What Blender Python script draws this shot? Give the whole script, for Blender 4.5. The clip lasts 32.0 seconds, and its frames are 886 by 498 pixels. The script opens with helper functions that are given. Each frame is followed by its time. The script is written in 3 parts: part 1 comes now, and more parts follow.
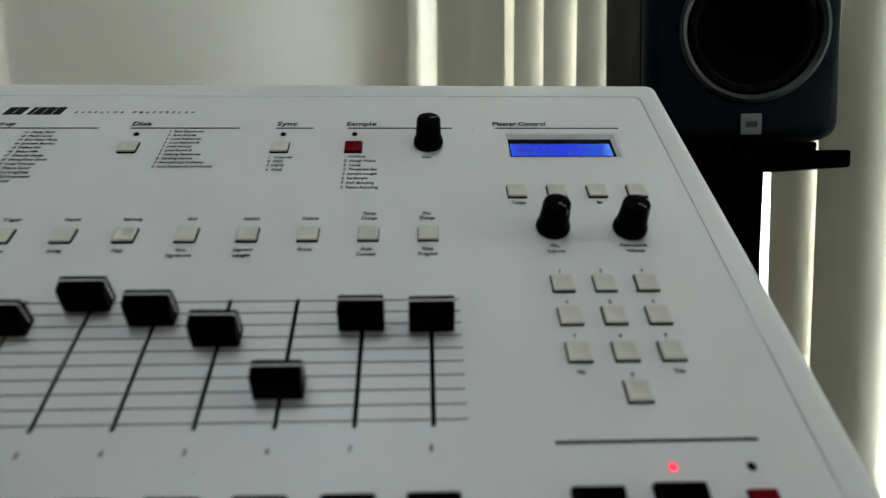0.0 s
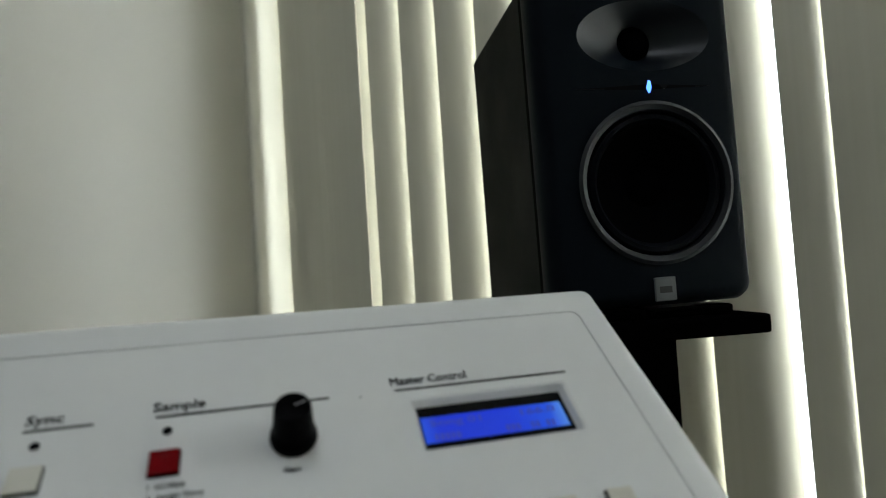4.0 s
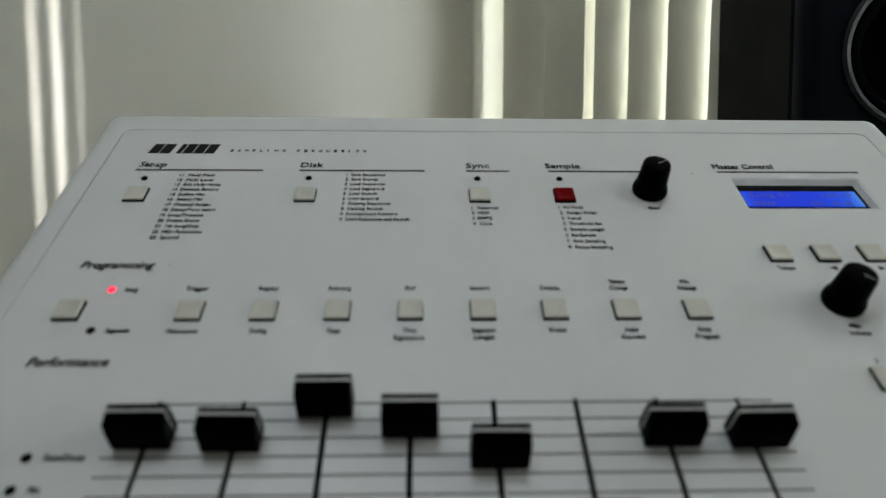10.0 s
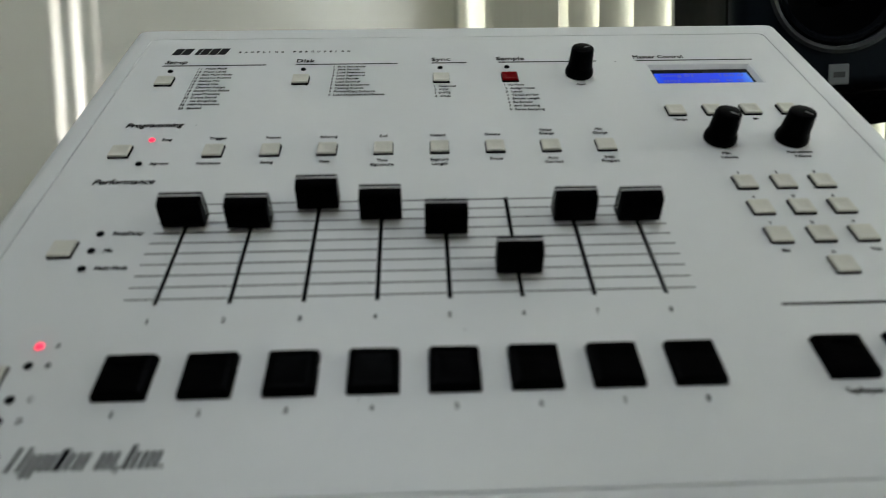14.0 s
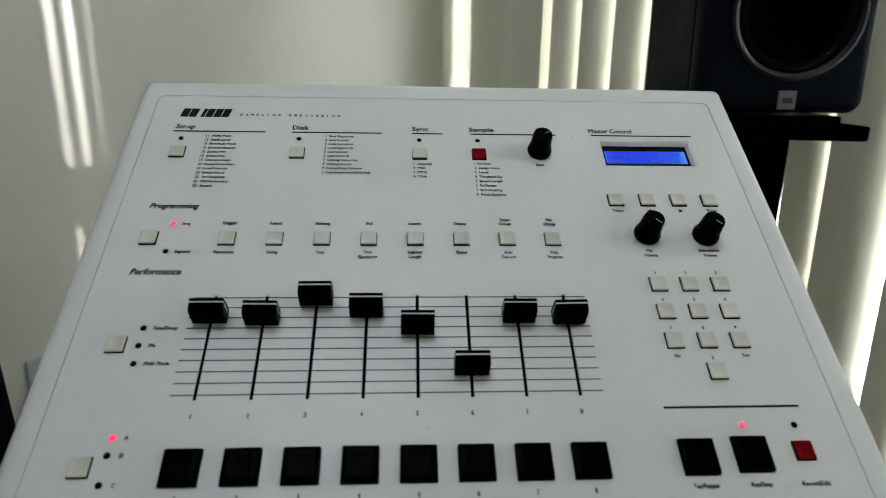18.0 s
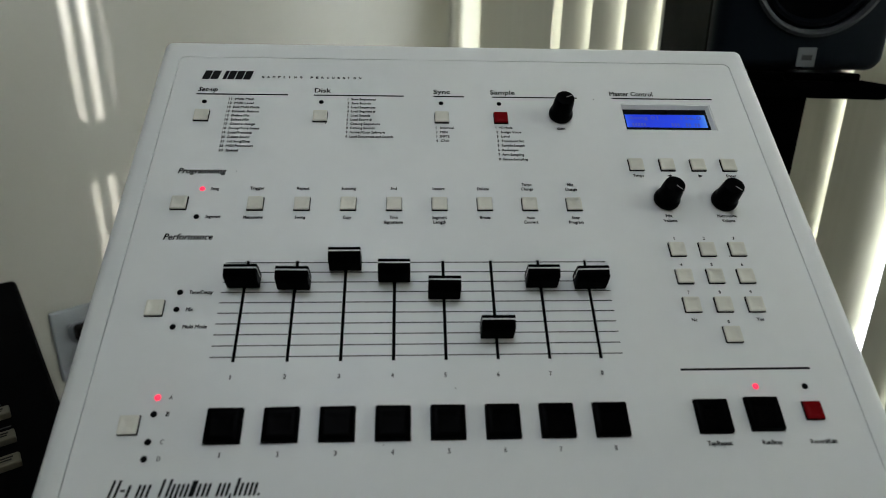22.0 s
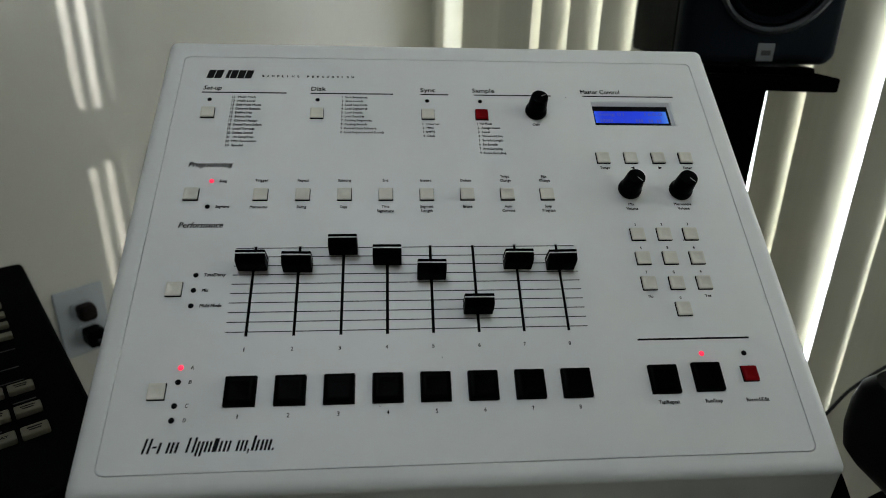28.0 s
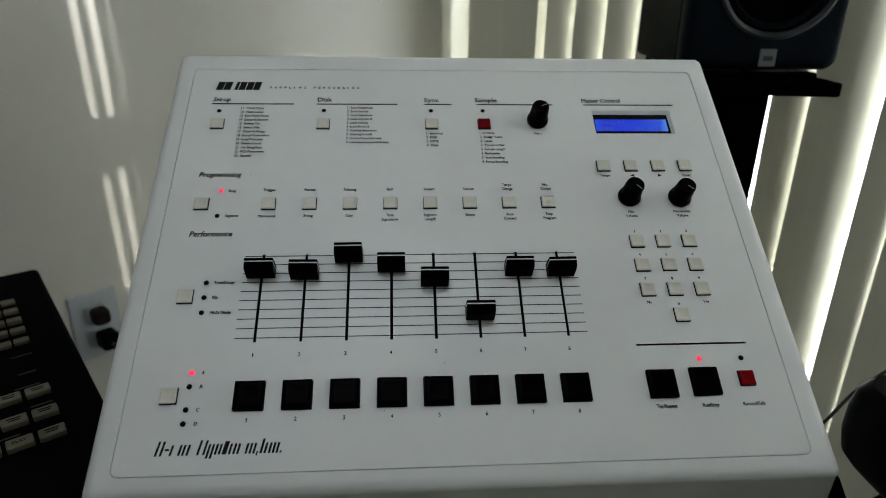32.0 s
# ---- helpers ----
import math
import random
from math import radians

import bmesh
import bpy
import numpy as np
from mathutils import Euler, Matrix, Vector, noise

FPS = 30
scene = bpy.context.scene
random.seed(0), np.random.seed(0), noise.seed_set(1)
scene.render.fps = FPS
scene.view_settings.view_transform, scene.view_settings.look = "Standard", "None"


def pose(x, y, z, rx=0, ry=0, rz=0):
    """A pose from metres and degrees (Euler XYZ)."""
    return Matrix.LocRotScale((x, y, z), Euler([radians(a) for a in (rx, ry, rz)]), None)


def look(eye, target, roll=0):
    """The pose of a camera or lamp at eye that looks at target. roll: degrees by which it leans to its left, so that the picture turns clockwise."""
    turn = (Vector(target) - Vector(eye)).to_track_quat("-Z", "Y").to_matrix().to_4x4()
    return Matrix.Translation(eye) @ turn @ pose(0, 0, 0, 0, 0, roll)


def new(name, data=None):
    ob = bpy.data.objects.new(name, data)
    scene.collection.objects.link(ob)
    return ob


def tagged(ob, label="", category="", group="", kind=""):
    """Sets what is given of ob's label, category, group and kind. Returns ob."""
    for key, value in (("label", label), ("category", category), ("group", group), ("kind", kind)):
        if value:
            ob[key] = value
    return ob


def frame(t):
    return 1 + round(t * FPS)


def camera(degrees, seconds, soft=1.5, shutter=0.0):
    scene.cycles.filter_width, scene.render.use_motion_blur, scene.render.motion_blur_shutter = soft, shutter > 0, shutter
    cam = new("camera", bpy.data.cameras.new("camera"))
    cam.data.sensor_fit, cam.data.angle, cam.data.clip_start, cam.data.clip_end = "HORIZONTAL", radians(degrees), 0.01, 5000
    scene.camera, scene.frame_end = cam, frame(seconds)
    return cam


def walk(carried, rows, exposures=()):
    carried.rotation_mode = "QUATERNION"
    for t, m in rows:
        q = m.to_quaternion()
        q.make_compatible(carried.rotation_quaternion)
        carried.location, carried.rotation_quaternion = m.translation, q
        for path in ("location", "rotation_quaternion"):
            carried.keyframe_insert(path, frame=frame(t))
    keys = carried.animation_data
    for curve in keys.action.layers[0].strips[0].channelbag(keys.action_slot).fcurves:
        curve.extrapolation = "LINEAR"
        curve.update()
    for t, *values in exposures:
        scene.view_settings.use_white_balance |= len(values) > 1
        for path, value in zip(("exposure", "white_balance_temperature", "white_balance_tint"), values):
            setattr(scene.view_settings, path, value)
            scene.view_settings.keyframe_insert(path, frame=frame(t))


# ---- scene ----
cam = camera(70.5, 32.0, soft=0.75, shutter=0.5)
# a wide aperture held at one distance: near and far things go soft
cam.data.dof.use_dof, cam.data.dof.focus_distance, cam.data.dof.aperture_fstop = True, 0.51, 6.0
# seconds, then x, y, z in metres and three turns in degrees
PATH = [
    (0, (0.0721, -0.2591, 0.7588, 84.74, 0.19, -2.15)),
    (0.5, (0.0763, -0.2267, 0.7554, 86.46, 0.12, -3.92)),
    (1, (0.0711, -0.1930, 0.7488, 84.42, -0.64, -5.29)),
    (1.5, (0.0732, -0.1688, 0.7591, 81.70, -0.43, -5.39)),
    (2, (0.0699, -0.1393, 0.7805, 78.86, 0.01, -5.89)),
    (2.5, (0.0761, -0.1153, 0.8127, 82.03, 4.23, -8.25)),
    (3, (0.0763, -0.1111, 0.8391, 86.49, 8.42, -11.16)),
    (3.5, (0.0655, -0.1058, 0.8571, 92.11, 6.69, -14.01)),
    (5.5, (0.1110, -0.1394, 0.8527, 90.98, -3.18, -12.08)),
    (6, (0.0905, -0.1740, 0.8775, 91.43, -1.00, -12.15)),
    (6.5, (0.0608, -0.1791, 0.8753, 87.64, -0.37, -12.47)),
    (7, (0.0186, -0.1818, 0.8784, 80.99, -0.37, -10.52)),
    (7.5, (-0.0236, -0.1685, 0.8727, 74.37, -0.53, -7.82)),
    (8, (-0.0351, -0.1461, 0.8773, 73.08, -1.21, -4.74)),
    (8.5, (-0.0351, -0.1360, 0.8614, 76.45, -0.98, -2.29)),
    (9, (-0.0340, -0.1433, 0.8274, 80.01, -0.15, -0.66)),
    (9.5, (-0.0469, -0.1671, 0.8011, 82.75, -0.49, -1.31)),
    (10, (-0.0517, -0.1923, 0.7874, 85.22, -0.15, -1.72)),
    (10.5, (-0.0529, -0.2125, 0.7648, 86.03, -0.01, -1.83)),
    (11, (-0.0558, -0.2320, 0.7449, 85.76, -0.55, -1.98)),
    (11.5, (-0.0583, -0.2530, 0.7277, 84.81, -0.87, -2.37)),
    (12, (-0.0740, -0.2687, 0.7152, 83.59, 0.03, -3.67)),
    (12.5, (-0.0928, -0.2716, 0.7004, 83.39, -0.10, -3.19)),
    (13, (-0.0768, -0.2690, 0.6992, 82.39, 0.44, -1.43)),
    (13.5, (-0.0498, -0.2708, 0.7042, 84.02, 0.79, -1.54)),
    (14, (-0.0354, -0.2863, 0.7079, 84.84, 1.05, -1.90)),
    (14.5, (-0.0069, -0.3000, 0.7182, 84.54, 1.02, -1.62)),
    (16.5, (0.0294, -0.3533, 0.8004, 75.07, 0.86, -1.40)),
    (17, (0.0017, -0.3618, 0.8205, 72.58, -0.61, -2.03)),
    (17.5, (-0.0157, -0.3598, 0.8406, 73.58, -0.79, -2.74)),
    (18, (-0.0304, -0.3469, 0.8497, 74.54, -0.93, -3.15)),
    (18.5, (-0.0507, -0.3419, 0.8495, 72.43, -1.48, -3.22)),
    (19, (-0.0565, -0.3177, 0.8489, 71.96, -1.28, -3.66)),
    (19.5, (-0.0536, -0.2912, 0.8451, 72.67, -0.94, -3.65)),
    (20, (-0.0510, -0.2857, 0.8437, 73.02, -0.95, -3.35)),
    (20.5, (-0.0486, -0.2780, 0.8351, 72.67, -0.94, -2.41)),
    (21, (-0.0462, -0.2816, 0.8342, 72.24, -0.56, -2.11)),
    (21.5, (-0.0501, -0.3251, 0.8497, 71.18, -1.00, -2.46)),
    (22, (-0.0471, -0.3522, 0.8654, 69.67, -0.99, -2.94)),
    (22.5, (-0.0457, -0.3660, 0.8808, 67.45, -1.33, -2.96)),
    (23, (-0.0327, -0.3657, 0.8881, 65.89, -1.16, -3.22)),
    (23.5, (-0.0431, -0.3781, 0.8982, 66.14, -1.61, -3.28)),
    (24, (-0.0522, -0.3976, 0.8904, 66.92, -1.23, -3.44)),
    (24.5, (-0.0503, -0.3975, 0.8943, 67.45, -1.60, -3.25)),
    (25, (-0.0471, -0.3947, 0.8943, 67.31, -1.02, -3.59)),
    (25.5, (-0.0597, -0.4000, 0.8871, 67.37, -1.82, -3.56)),
    (26, (-0.0504, -0.3986, 0.8788, 67.76, -0.95, -2.50)),
    (26.5, (-0.0403, -0.3987, 0.8868, 67.60, -0.66, -3.63)),
    (28.5, (-0.0552, -0.4034, 0.8927, 67.79, -1.34, -4.47)),
    (29, (-0.0448, -0.4164, 0.9009, 68.07, -1.19, -3.61)),
    (29.5, (-0.0477, -0.4247, 0.9057, 68.18, -1.35, -3.85)),
    (30, (-0.0544, -0.4132, 0.9006, 67.87, -1.37, -3.73)),
    (30.5, (-0.0440, -0.4015, 0.8943, 67.33, -1.00, -3.68)),
    (31, (-0.0480, -0.4016, 0.8895, 67.41, -1.05, -3.74)),
    (31.5, (-0.0488, -0.4108, 0.8980, 67.33, -0.94, -4.29)),
    (32, (-0.0485, -0.4105, 0.9000, 67.74, -0.80, -3.70)),
]
# the camera's own exposure drifts as it moves
EXPOSURE = ((0, 0.04), (1, -0.18), (2, -0.10), (3, -0.06), (6, -0.24), (8, -0.22), (9, -0.08), (10, -0.01), (13, 0.19), (17, 0.27), (20, 0.19), (22, 0.11), (24, -0.01), (32, -0.08))
walk(cam, [(t, pose(*p)) for t, p in PATH], EXPOSURE)

# ---- light ----
Z0 = 0.66                      # height of the drum machine's fader row above the floor
SQ = math.sqrt(0.5)
BLIND = 1.215                  # the blind hangs in the plane x + y = BLIND
GLASS = 1.345                  # inner face of the window wall, x + y = GLASS
LEFT = 1.08                    # inner face of the left wall, y - x = LEFT


def along(s, depth=0.0, z=0.0):
    """A point s metres along the blind, depth metres towards the window."""
    return Vector((BLIND / 2 + SQ * s + SQ * depth, BLIND / 2 - SQ * s + SQ * depth, z))


sun_way = Vector((-0.924, 0.383, -0.123)).normalized()
world = bpy.data.worlds.new("sky")
scene.world = world
world.use_nodes = True
wn = world.node_tree.nodes
sky = wn.new("ShaderNodeTexSky")
sky.sky_type = "NISHITA"
sky.sun_disc = False
sky.sun_elevation = math.asin(-sun_way.z)
sky.sun_rotation = math.atan2(-sun_way.x, -sun_way.y)
wn["Background"].inputs[1].default_value = 0.1
world.node_tree.links.new(sky.outputs[0], wn["Background"].inputs[0])

sun = new("sun", bpy.data.lights.new("sun", "SUN"))
sun.data.energy, sun.data.angle, sun.data.color = 4.2, radians(0.3), (1.0, 0.97, 0.91)
sun.matrix_world = look((2, -1, 2), Vector((2, -1, 2)) + sun_way)

# the sky's light in the opening of the window
daylight = new("window_daylight", bpy.data.lights.new("window_daylight", "AREA"))
daylight.data.shape, daylight.data.size, daylight.data.size_y = "RECTANGLE", 4.6, 2.6
daylight.data.energy, daylight.data.color = 425.0, (0.91, 0.985, 1.0)
centre = along(1.75, 0.60, 1.05)
daylight.matrix_world = look(centre, centre - Vector((SQ, SQ, 0)))
# added fill lamp, unseen, over the place where the camera moves
FILL_AT = Vector((-0.25, -0.50, 2.62))
fill_lamp = new("overhead_fill", bpy.data.lights.new("overhead_fill", "AREA"))
fill_lamp.data.shape, fill_lamp.data.size, fill_lamp.data.size_y = "RECTANGLE", 0.75, 0.75
fill_lamp.data.energy, fill_lamp.data.color = 6.3, (0.88, 0.965, 1.05)
fill_lamp.matrix_world = look(FILL_AT, FILL_AT + Vector((SQ * 0.001, SQ * 0.001, -1)))

# ---- materials ----


def material(name, colour, rough=0.5, metal=0.0, vary=0.06, scale=40.0, bump=0.0, bump_scale=400.0, spots=0.0, coat=0.0, spec=0.5):
    """A surface with broad and fine variation of its colour, its gloss and its relief."""
    m = bpy.data.materials.new(name)
    m.use_nodes = True
    nodes, links = m.node_tree.nodes, m.node_tree.links
    b = nodes["Principled BSDF"]
    b.inputs["Roughness"].default_value, b.inputs["Metallic"].default_value = rough, metal
    b.inputs["Coat Weight"].default_value = coat
    b.inputs["Specular IOR Level"].default_value = spec
    where = nodes.new("ShaderNodeTexCoord").outputs["Object"]
    broad, fine = nodes.new("ShaderNodeTexNoise"), nodes.new("ShaderNodeTexNoise")
    broad.inputs["Scale"].default_value, broad.inputs["Detail"].default_value = scale * 0.2, 3
    fine.inputs["Scale"].default_value, fine.inputs["Detail"].default_value = scale * 4, 5
    mix = nodes.new("ShaderNodeMath")
    mix.operation = "MULTIPLY_ADD"
    mix.inputs[1].default_value = 0.4
    for n in (broad, fine):
        links.new(where, n.inputs["Vector"])
    links.new(fine.outputs[0], mix.inputs[0])
    links.new(broad.outputs[0], mix.inputs[2])
    ramp = nodes.new("ShaderNodeMapRange")
    ramp.inputs["From Min"].default_value, ramp.inputs["From Max"].default_value = 0.4, 1.0
    ramp.inputs["To Min"].default_value, ramp.inputs["To Max"].default_value = 1 - vary, 1 + vary
    links.new(mix.outputs[0], ramp.inputs["Value"])
    tint = nodes.new("ShaderNodeVectorMath")
    tint.operation = "SCALE"
    tint.inputs[0].default_value = colour
    links.new(ramp.outputs[0], tint.inputs["Scale"])
    links.new(tint.outputs[0], b.inputs["Base Color"])
    gloss = nodes.new("ShaderNodeMapRange")
    gloss.inputs["From Min"].default_value, gloss.inputs["From Max"].default_value = 0.3, 0.7
    gloss.inputs["To Min"].default_value, gloss.inputs["To Max"].default_value = max(rough - 0.08, 0.02), min(rough + 0.08, 1)
    links.new(broad.outputs[0], gloss.inputs["Value"])
    links.new(gloss.outputs[0], b.inputs["Roughness"])
    if bump:
        grain = nodes.new("ShaderNodeTexNoise")
        grain.inputs["Scale"].default_value, grain.inputs["Detail"].default_value = bump_scale, 4
        links.new(where, grain.inputs["Vector"])
        relief = nodes.new("ShaderNodeBump")
        relief.inputs["Strength"].default_value, relief.inputs["Distance"].default_value = bump, 0.0006
        links.new(grain.outputs[0], relief.inputs["Height"])
        links.new(relief.outputs[0], b.inputs["Normal"])
    return m


def glowing(name, colour, strength, base=None):
    m = material(name, base or colour, 0.35)
    b = m.node_tree.nodes["Principled BSDF"]
    b.inputs["Emission Color"].default_value = (*colour, 1)
    b.inputs["Emission Strength"].default_value = strength
    return m


WHITE_CASE = material("white_case_paint", (0.74, 0.75, 0.75), 0.42, vary=0.02, scale=30, bump=0.12, bump_scale=1500)
WHITE_PANEL = material("white_panel_paint", (0.75, 0.76, 0.76), 0.38, vary=0.025, scale=25, bump=0.08, bump_scale=1800)
PRINT = material("black_print", (0.003, 0.003, 0.0035), 0.55, vary=0.15, spec=0.15)
GREY_PRINT = material("grey_rule_print", (0.022, 0.022, 0.023), 0.5, vary=0.1)
IVORY = material("ivory_button_plastic", (0.68, 0.66, 0.58), 0.36, vary=0.04, scale=60, bump=0.1, bump_scale=2500)
BLACK_PLASTIC = material("black_plastic", (0.0013, 0.0013, 0.0014), 0.34, vary=0.2, scale=60, bump=0.15, bump_scale=2500, spec=0.022)
CAP_BLACK = material("satin_black_cap_plastic", (0.0010, 0.0010, 0.0011), 0.38, vary=0.2, scale=60, bump=0.12, bump_scale=2500, spec=0.014)
SEQ_BLACK = material("matt_black_case_paint", (0.0015, 0.0015, 0.0016), 0.6, vary=0.2, scale=60, bump=0.15, bump_scale=2500, spec=0.01)
BLACK_RUBBER = material("black_pad_rubber", (0.0008, 0.0008, 0.0008), 0.30, vary=0.2, scale=60, bump=0.06, bump_scale=1800, spec=0.014)
DARK_WELL = material("dark_well", (0.0025, 0.0025, 0.0025), 0.8, vary=0.1, spec=0.05)
RED_BUTTON = material("red_button_plastic", (0.20, 0.002, 0.004), 0.42, vary=0.08, scale=60, spec=0.04)
GREY_STRIPE = material("white_cap_stripe", (0.66, 0.66, 0.66), 0.45, vary=0.05)
POINTER = material("grey_pointer_paint", (0.34, 0.34, 0.34), 0.5, vary=0.08)
LED_OFF = material("unlit_led", (0.002, 0.002, 0.0025), 0.35, vary=0.1, spec=0.06)
LED_RED = glowing("lit_red_led", (1.0, 0.022, 0.07), 1.4, (0.6, 0.05, 0.08))
LCD_BLUE = glowing("blue_display", (0.006, 0.058, 0.90), 0.70, (0.01, 0.015, 0.08))
LCD_BLUE.node_tree.nodes["Principled BSDF"].inputs["Coat Weight"].default_value = 0.3
LCD_BLUE.node_tree.nodes["Principled BSDF"].inputs["Specular IOR Level"].default_value = 0.12
# the display's backlight is strongest at its edges
glow_n, glow_l = LCD_BLUE.node_tree.nodes, LCD_BLUE.node_tree.links
glow_at, glow_split, glow_ramp = glow_n.new("ShaderNodeTexCoord"), glow_n.new("ShaderNodeSeparateXYZ"), glow_n.new("ShaderNodeValToRGB")
glow_l.new(glow_at.outputs["Generated"], glow_split.inputs[0])
glow_l.new(glow_split.outputs[0], glow_ramp.inputs[0])
glow_ramp.color_ramp.elements[0].color, glow_ramp.color_ramp.elements[1].color = (0.02, 0.11, 0.95, 1), (0.10, 0.32, 1.0, 1)
for where, shade in ((0.10, (0.006, 0.042, 0.82, 1)), (0.62, (0.007, 0.050, 0.88, 1)), (0.90, (0.018, 0.12, 0.97, 1))):
    glow_ramp.color_ramp.elements.new(where).color = shade
glow_l.new(glow_ramp.outputs[0], glow_n["Principled BSDF"].inputs["Emission Color"])
LCD_INK = glowing("display_ink", (0.025, 0.045, 0.52), 0.6, (0.02, 0.02, 0.12))
CLEAR = bpy.data.materials.new("clear_window_glass")
CLEAR.use_nodes = True
CLEAR.node_tree.nodes["Principled BSDF"].inputs["Transmission Weight"].default_value = 1.0
CLEAR.node_tree.nodes["Principled BSDF"].inputs["Roughness"].default_value = 0.02
CLEAR.node_tree.nodes["Principled BSDF"].inputs["IOR"].default_value = 1.45
BEZEL = material("display_bezel", (0.003, 0.003, 0.0035), 0.3, vary=0.1, spec=0.08)
WALL_PAINT = material("cream_wall_paint", (0.43, 0.42, 0.365), 0.40, vary=0.03, scale=6, bump=0.10, bump_scale=160)
TRIM_PAINT = material("cream_trim_paint", (0.46, 0.45, 0.385), 0.5, vary=0.03, scale=10)
CEILING_PAINT = material("ceiling_paint", (0.75, 0.74, 0.70), 0.8, vary=0.03, scale=5, bump=0.3, bump_scale=200)
CARPET = material("beige_carpet", (0.33, 0.32, 0.29), 0.95, vary=0.2, scale=80, bump=0.8, bump_scale=900)
SPEAKER_VINYL = material("black_cabinet_vinyl", (0.0025, 0.0025, 0.0022), 0.6, vary=0.2, scale=40, bump=0.4, bump_scale=900, spec=0.05)
SPEAKER_FRONT = material("charcoal_baffle", (0.0035, 0.006, 0.009), 0.5, vary=0.12, scale=40, bump=0.2, bump_scale=1500, spec=0.06)
WAVEGUIDE = material("satin_waveguide", (0.004, 0.007, 0.011), 0.34, vary=0.1, scale=40, spec=0.35)
RING = material("graphite_ring", (0.006, 0.008, 0.011), 0.45, 0.2, vary=0.1, scale=50)
CONE = material("black_cone_paper", (0.002, 0.002, 0.0022), 0.75, vary=0.2, scale=50, spec=0)
SURROUND = material("rubber_surround", (0.0025, 0.0033, 0.005), 0.45, vary=0.2, scale=50, spec=0.05)
BADGE = material("silver_badge", (0.22, 0.23, 0.24), 0.4, 0.6, vary=0.08)
BADGE_MARK = material("badge_mark", (0.04, 0.04, 0.04), 0.5)
LED_BLUE = glowing("lit_blue_led", (0.08, 0.25, 1.0), 3.0, (0.1, 0.2, 0.8))
STEEL_BLACK = material("black_powder_coat", (0.0015, 0.0015, 0.0016), 0.55, 0.0, vary=0.2, scale=50, bump=0.3, bump_scale=1500, spec=0)
METAL_FRAME = material("white_window_frame", (0.7, 0.7, 0.68), 0.4, vary=0.03)
OUTLET = material("white_outlet_plastic", (0.31, 0.33, 0.34), 0.35, vary=0.03)
BROWN = material("brown_plug_rubber", (0.008, 0.005, 0.004), 0.6, vary=0.2, scale=80, spec=0.1)
KEY_TAN = material("tan_key_plastic", (0.105, 0.096, 0.062), 0.5, vary=0.08, scale=60)
SEQ_PRINT = material("faded_grey_print", (0.013, 0.013, 0.013), 0.5, vary=0.2, scale=60)
FABRIC = material("black_chair_fabric", (0.0015, 0.0015, 0.0016), 0.8, vary=0.25, scale=120, bump=0.5, bump_scale=1500, spec=0)
ARM_PAD = material("black_armrest_plastic", (0.0015, 0.0015, 0.0016), 0.35, vary=0.2, scale=120, bump=0.2, bump_scale=1500, spec=0.05)
DULL_STEEL = material("dull_steel", (0.12, 0.12, 0.12), 0.45, 0.7, vary=0.1)
CABLE = material("black_cable", (0.012, 0.012, 0.012), 0.5, vary=0.15)

VANE = bpy.data.materials.new("ivory_vane_plastic")
VANE.use_nodes = True
vn, vl = VANE.node_tree.nodes, VANE.node_tree.links
vb = vn["Principled BSDF"]
vb.inputs["Roughness"].default_value = 0.5
through_light = vn.new("ShaderNodeBsdfTranslucent")
vane_mix = vn.new("ShaderNodeMixShader")
vane_mix.inputs[0].default_value = 0.065
vane_noise = vn.new("ShaderNodeTexNoise")
vane_noise.inputs["Scale"].default_value = 3.0
vane_stretch = vn.new("ShaderNodeMapping")
vane_stretch.inputs["Scale"].default_value = (60, 60, 0.6)
vane_where = vn.new("ShaderNodeTexCoord")
vane_tone = vn.new("ShaderNodeMixRGB")
vane_tone.inputs[1].default_value, vane_tone.inputs[2].default_value = (0.625, 0.605, 0.51, 1), (0.685, 0.665, 0.575, 1)
vl.new(vane_where.outputs["Object"], vane_stretch.inputs["Vector"])
vl.new(vane_stretch.outputs[0], vane_noise.inputs["Vector"])
vl.new(vane_noise.outputs[0], vane_tone.inputs[0])
vl.new(vane_tone.outputs[0], vb.inputs["Base Color"])
vl.new(vane_tone.outputs[0], through_light.inputs["Color"])
vl.new(vb.outputs[0], vane_mix.inputs[1])
vl.new(through_light.outputs[0], vane_mix.inputs[2])
vl.new(vane_mix.outputs[0], vn["Material Output"].inputs["Surface"])

# ---- helpers for meshes ----


def mesh_of(name, bm, mat, smooth=False):
    me = bpy.data.meshes.new(name)
    bmesh.ops.recalc_face_normals(bm, faces=bm.faces)
    bm.to_mesh(me)
    bm.free()
    me.materials.append(mat)
    if smooth:
        for p in me.polygons:
            p.use_smooth = True
        me.set_sharp_from_angle(angle=radians(38))
    return me


def part(name, bm, mat, parent=None, label="", smooth=False, at=None):
    """Links a bmesh as one mesh object under its thing."""
    ob = new(name, bm if isinstance(bm, bpy.types.Mesh) else mesh_of(name, bm, mat, smooth))
    ob.parent = parent
    if at is not None:
        ob.matrix_basis = at
    return tagged(ob, label)


def thing(name, m, label, category, group="", kind=""):
    return tagged_at(new(name), m, label, category, group, kind)


def tagged_at(ob, m, label, category, group="", kind=""):
    ob.matrix_basis = m
    return tagged(ob, label, category, group, kind)


def box(x0, x1, y0, y1, z0, z1, bevel=0.0, segments=2, bm=None):
    bm = bm or bmesh.new()
    made = bmesh.ops.create_cube(bm, size=1)["verts"]
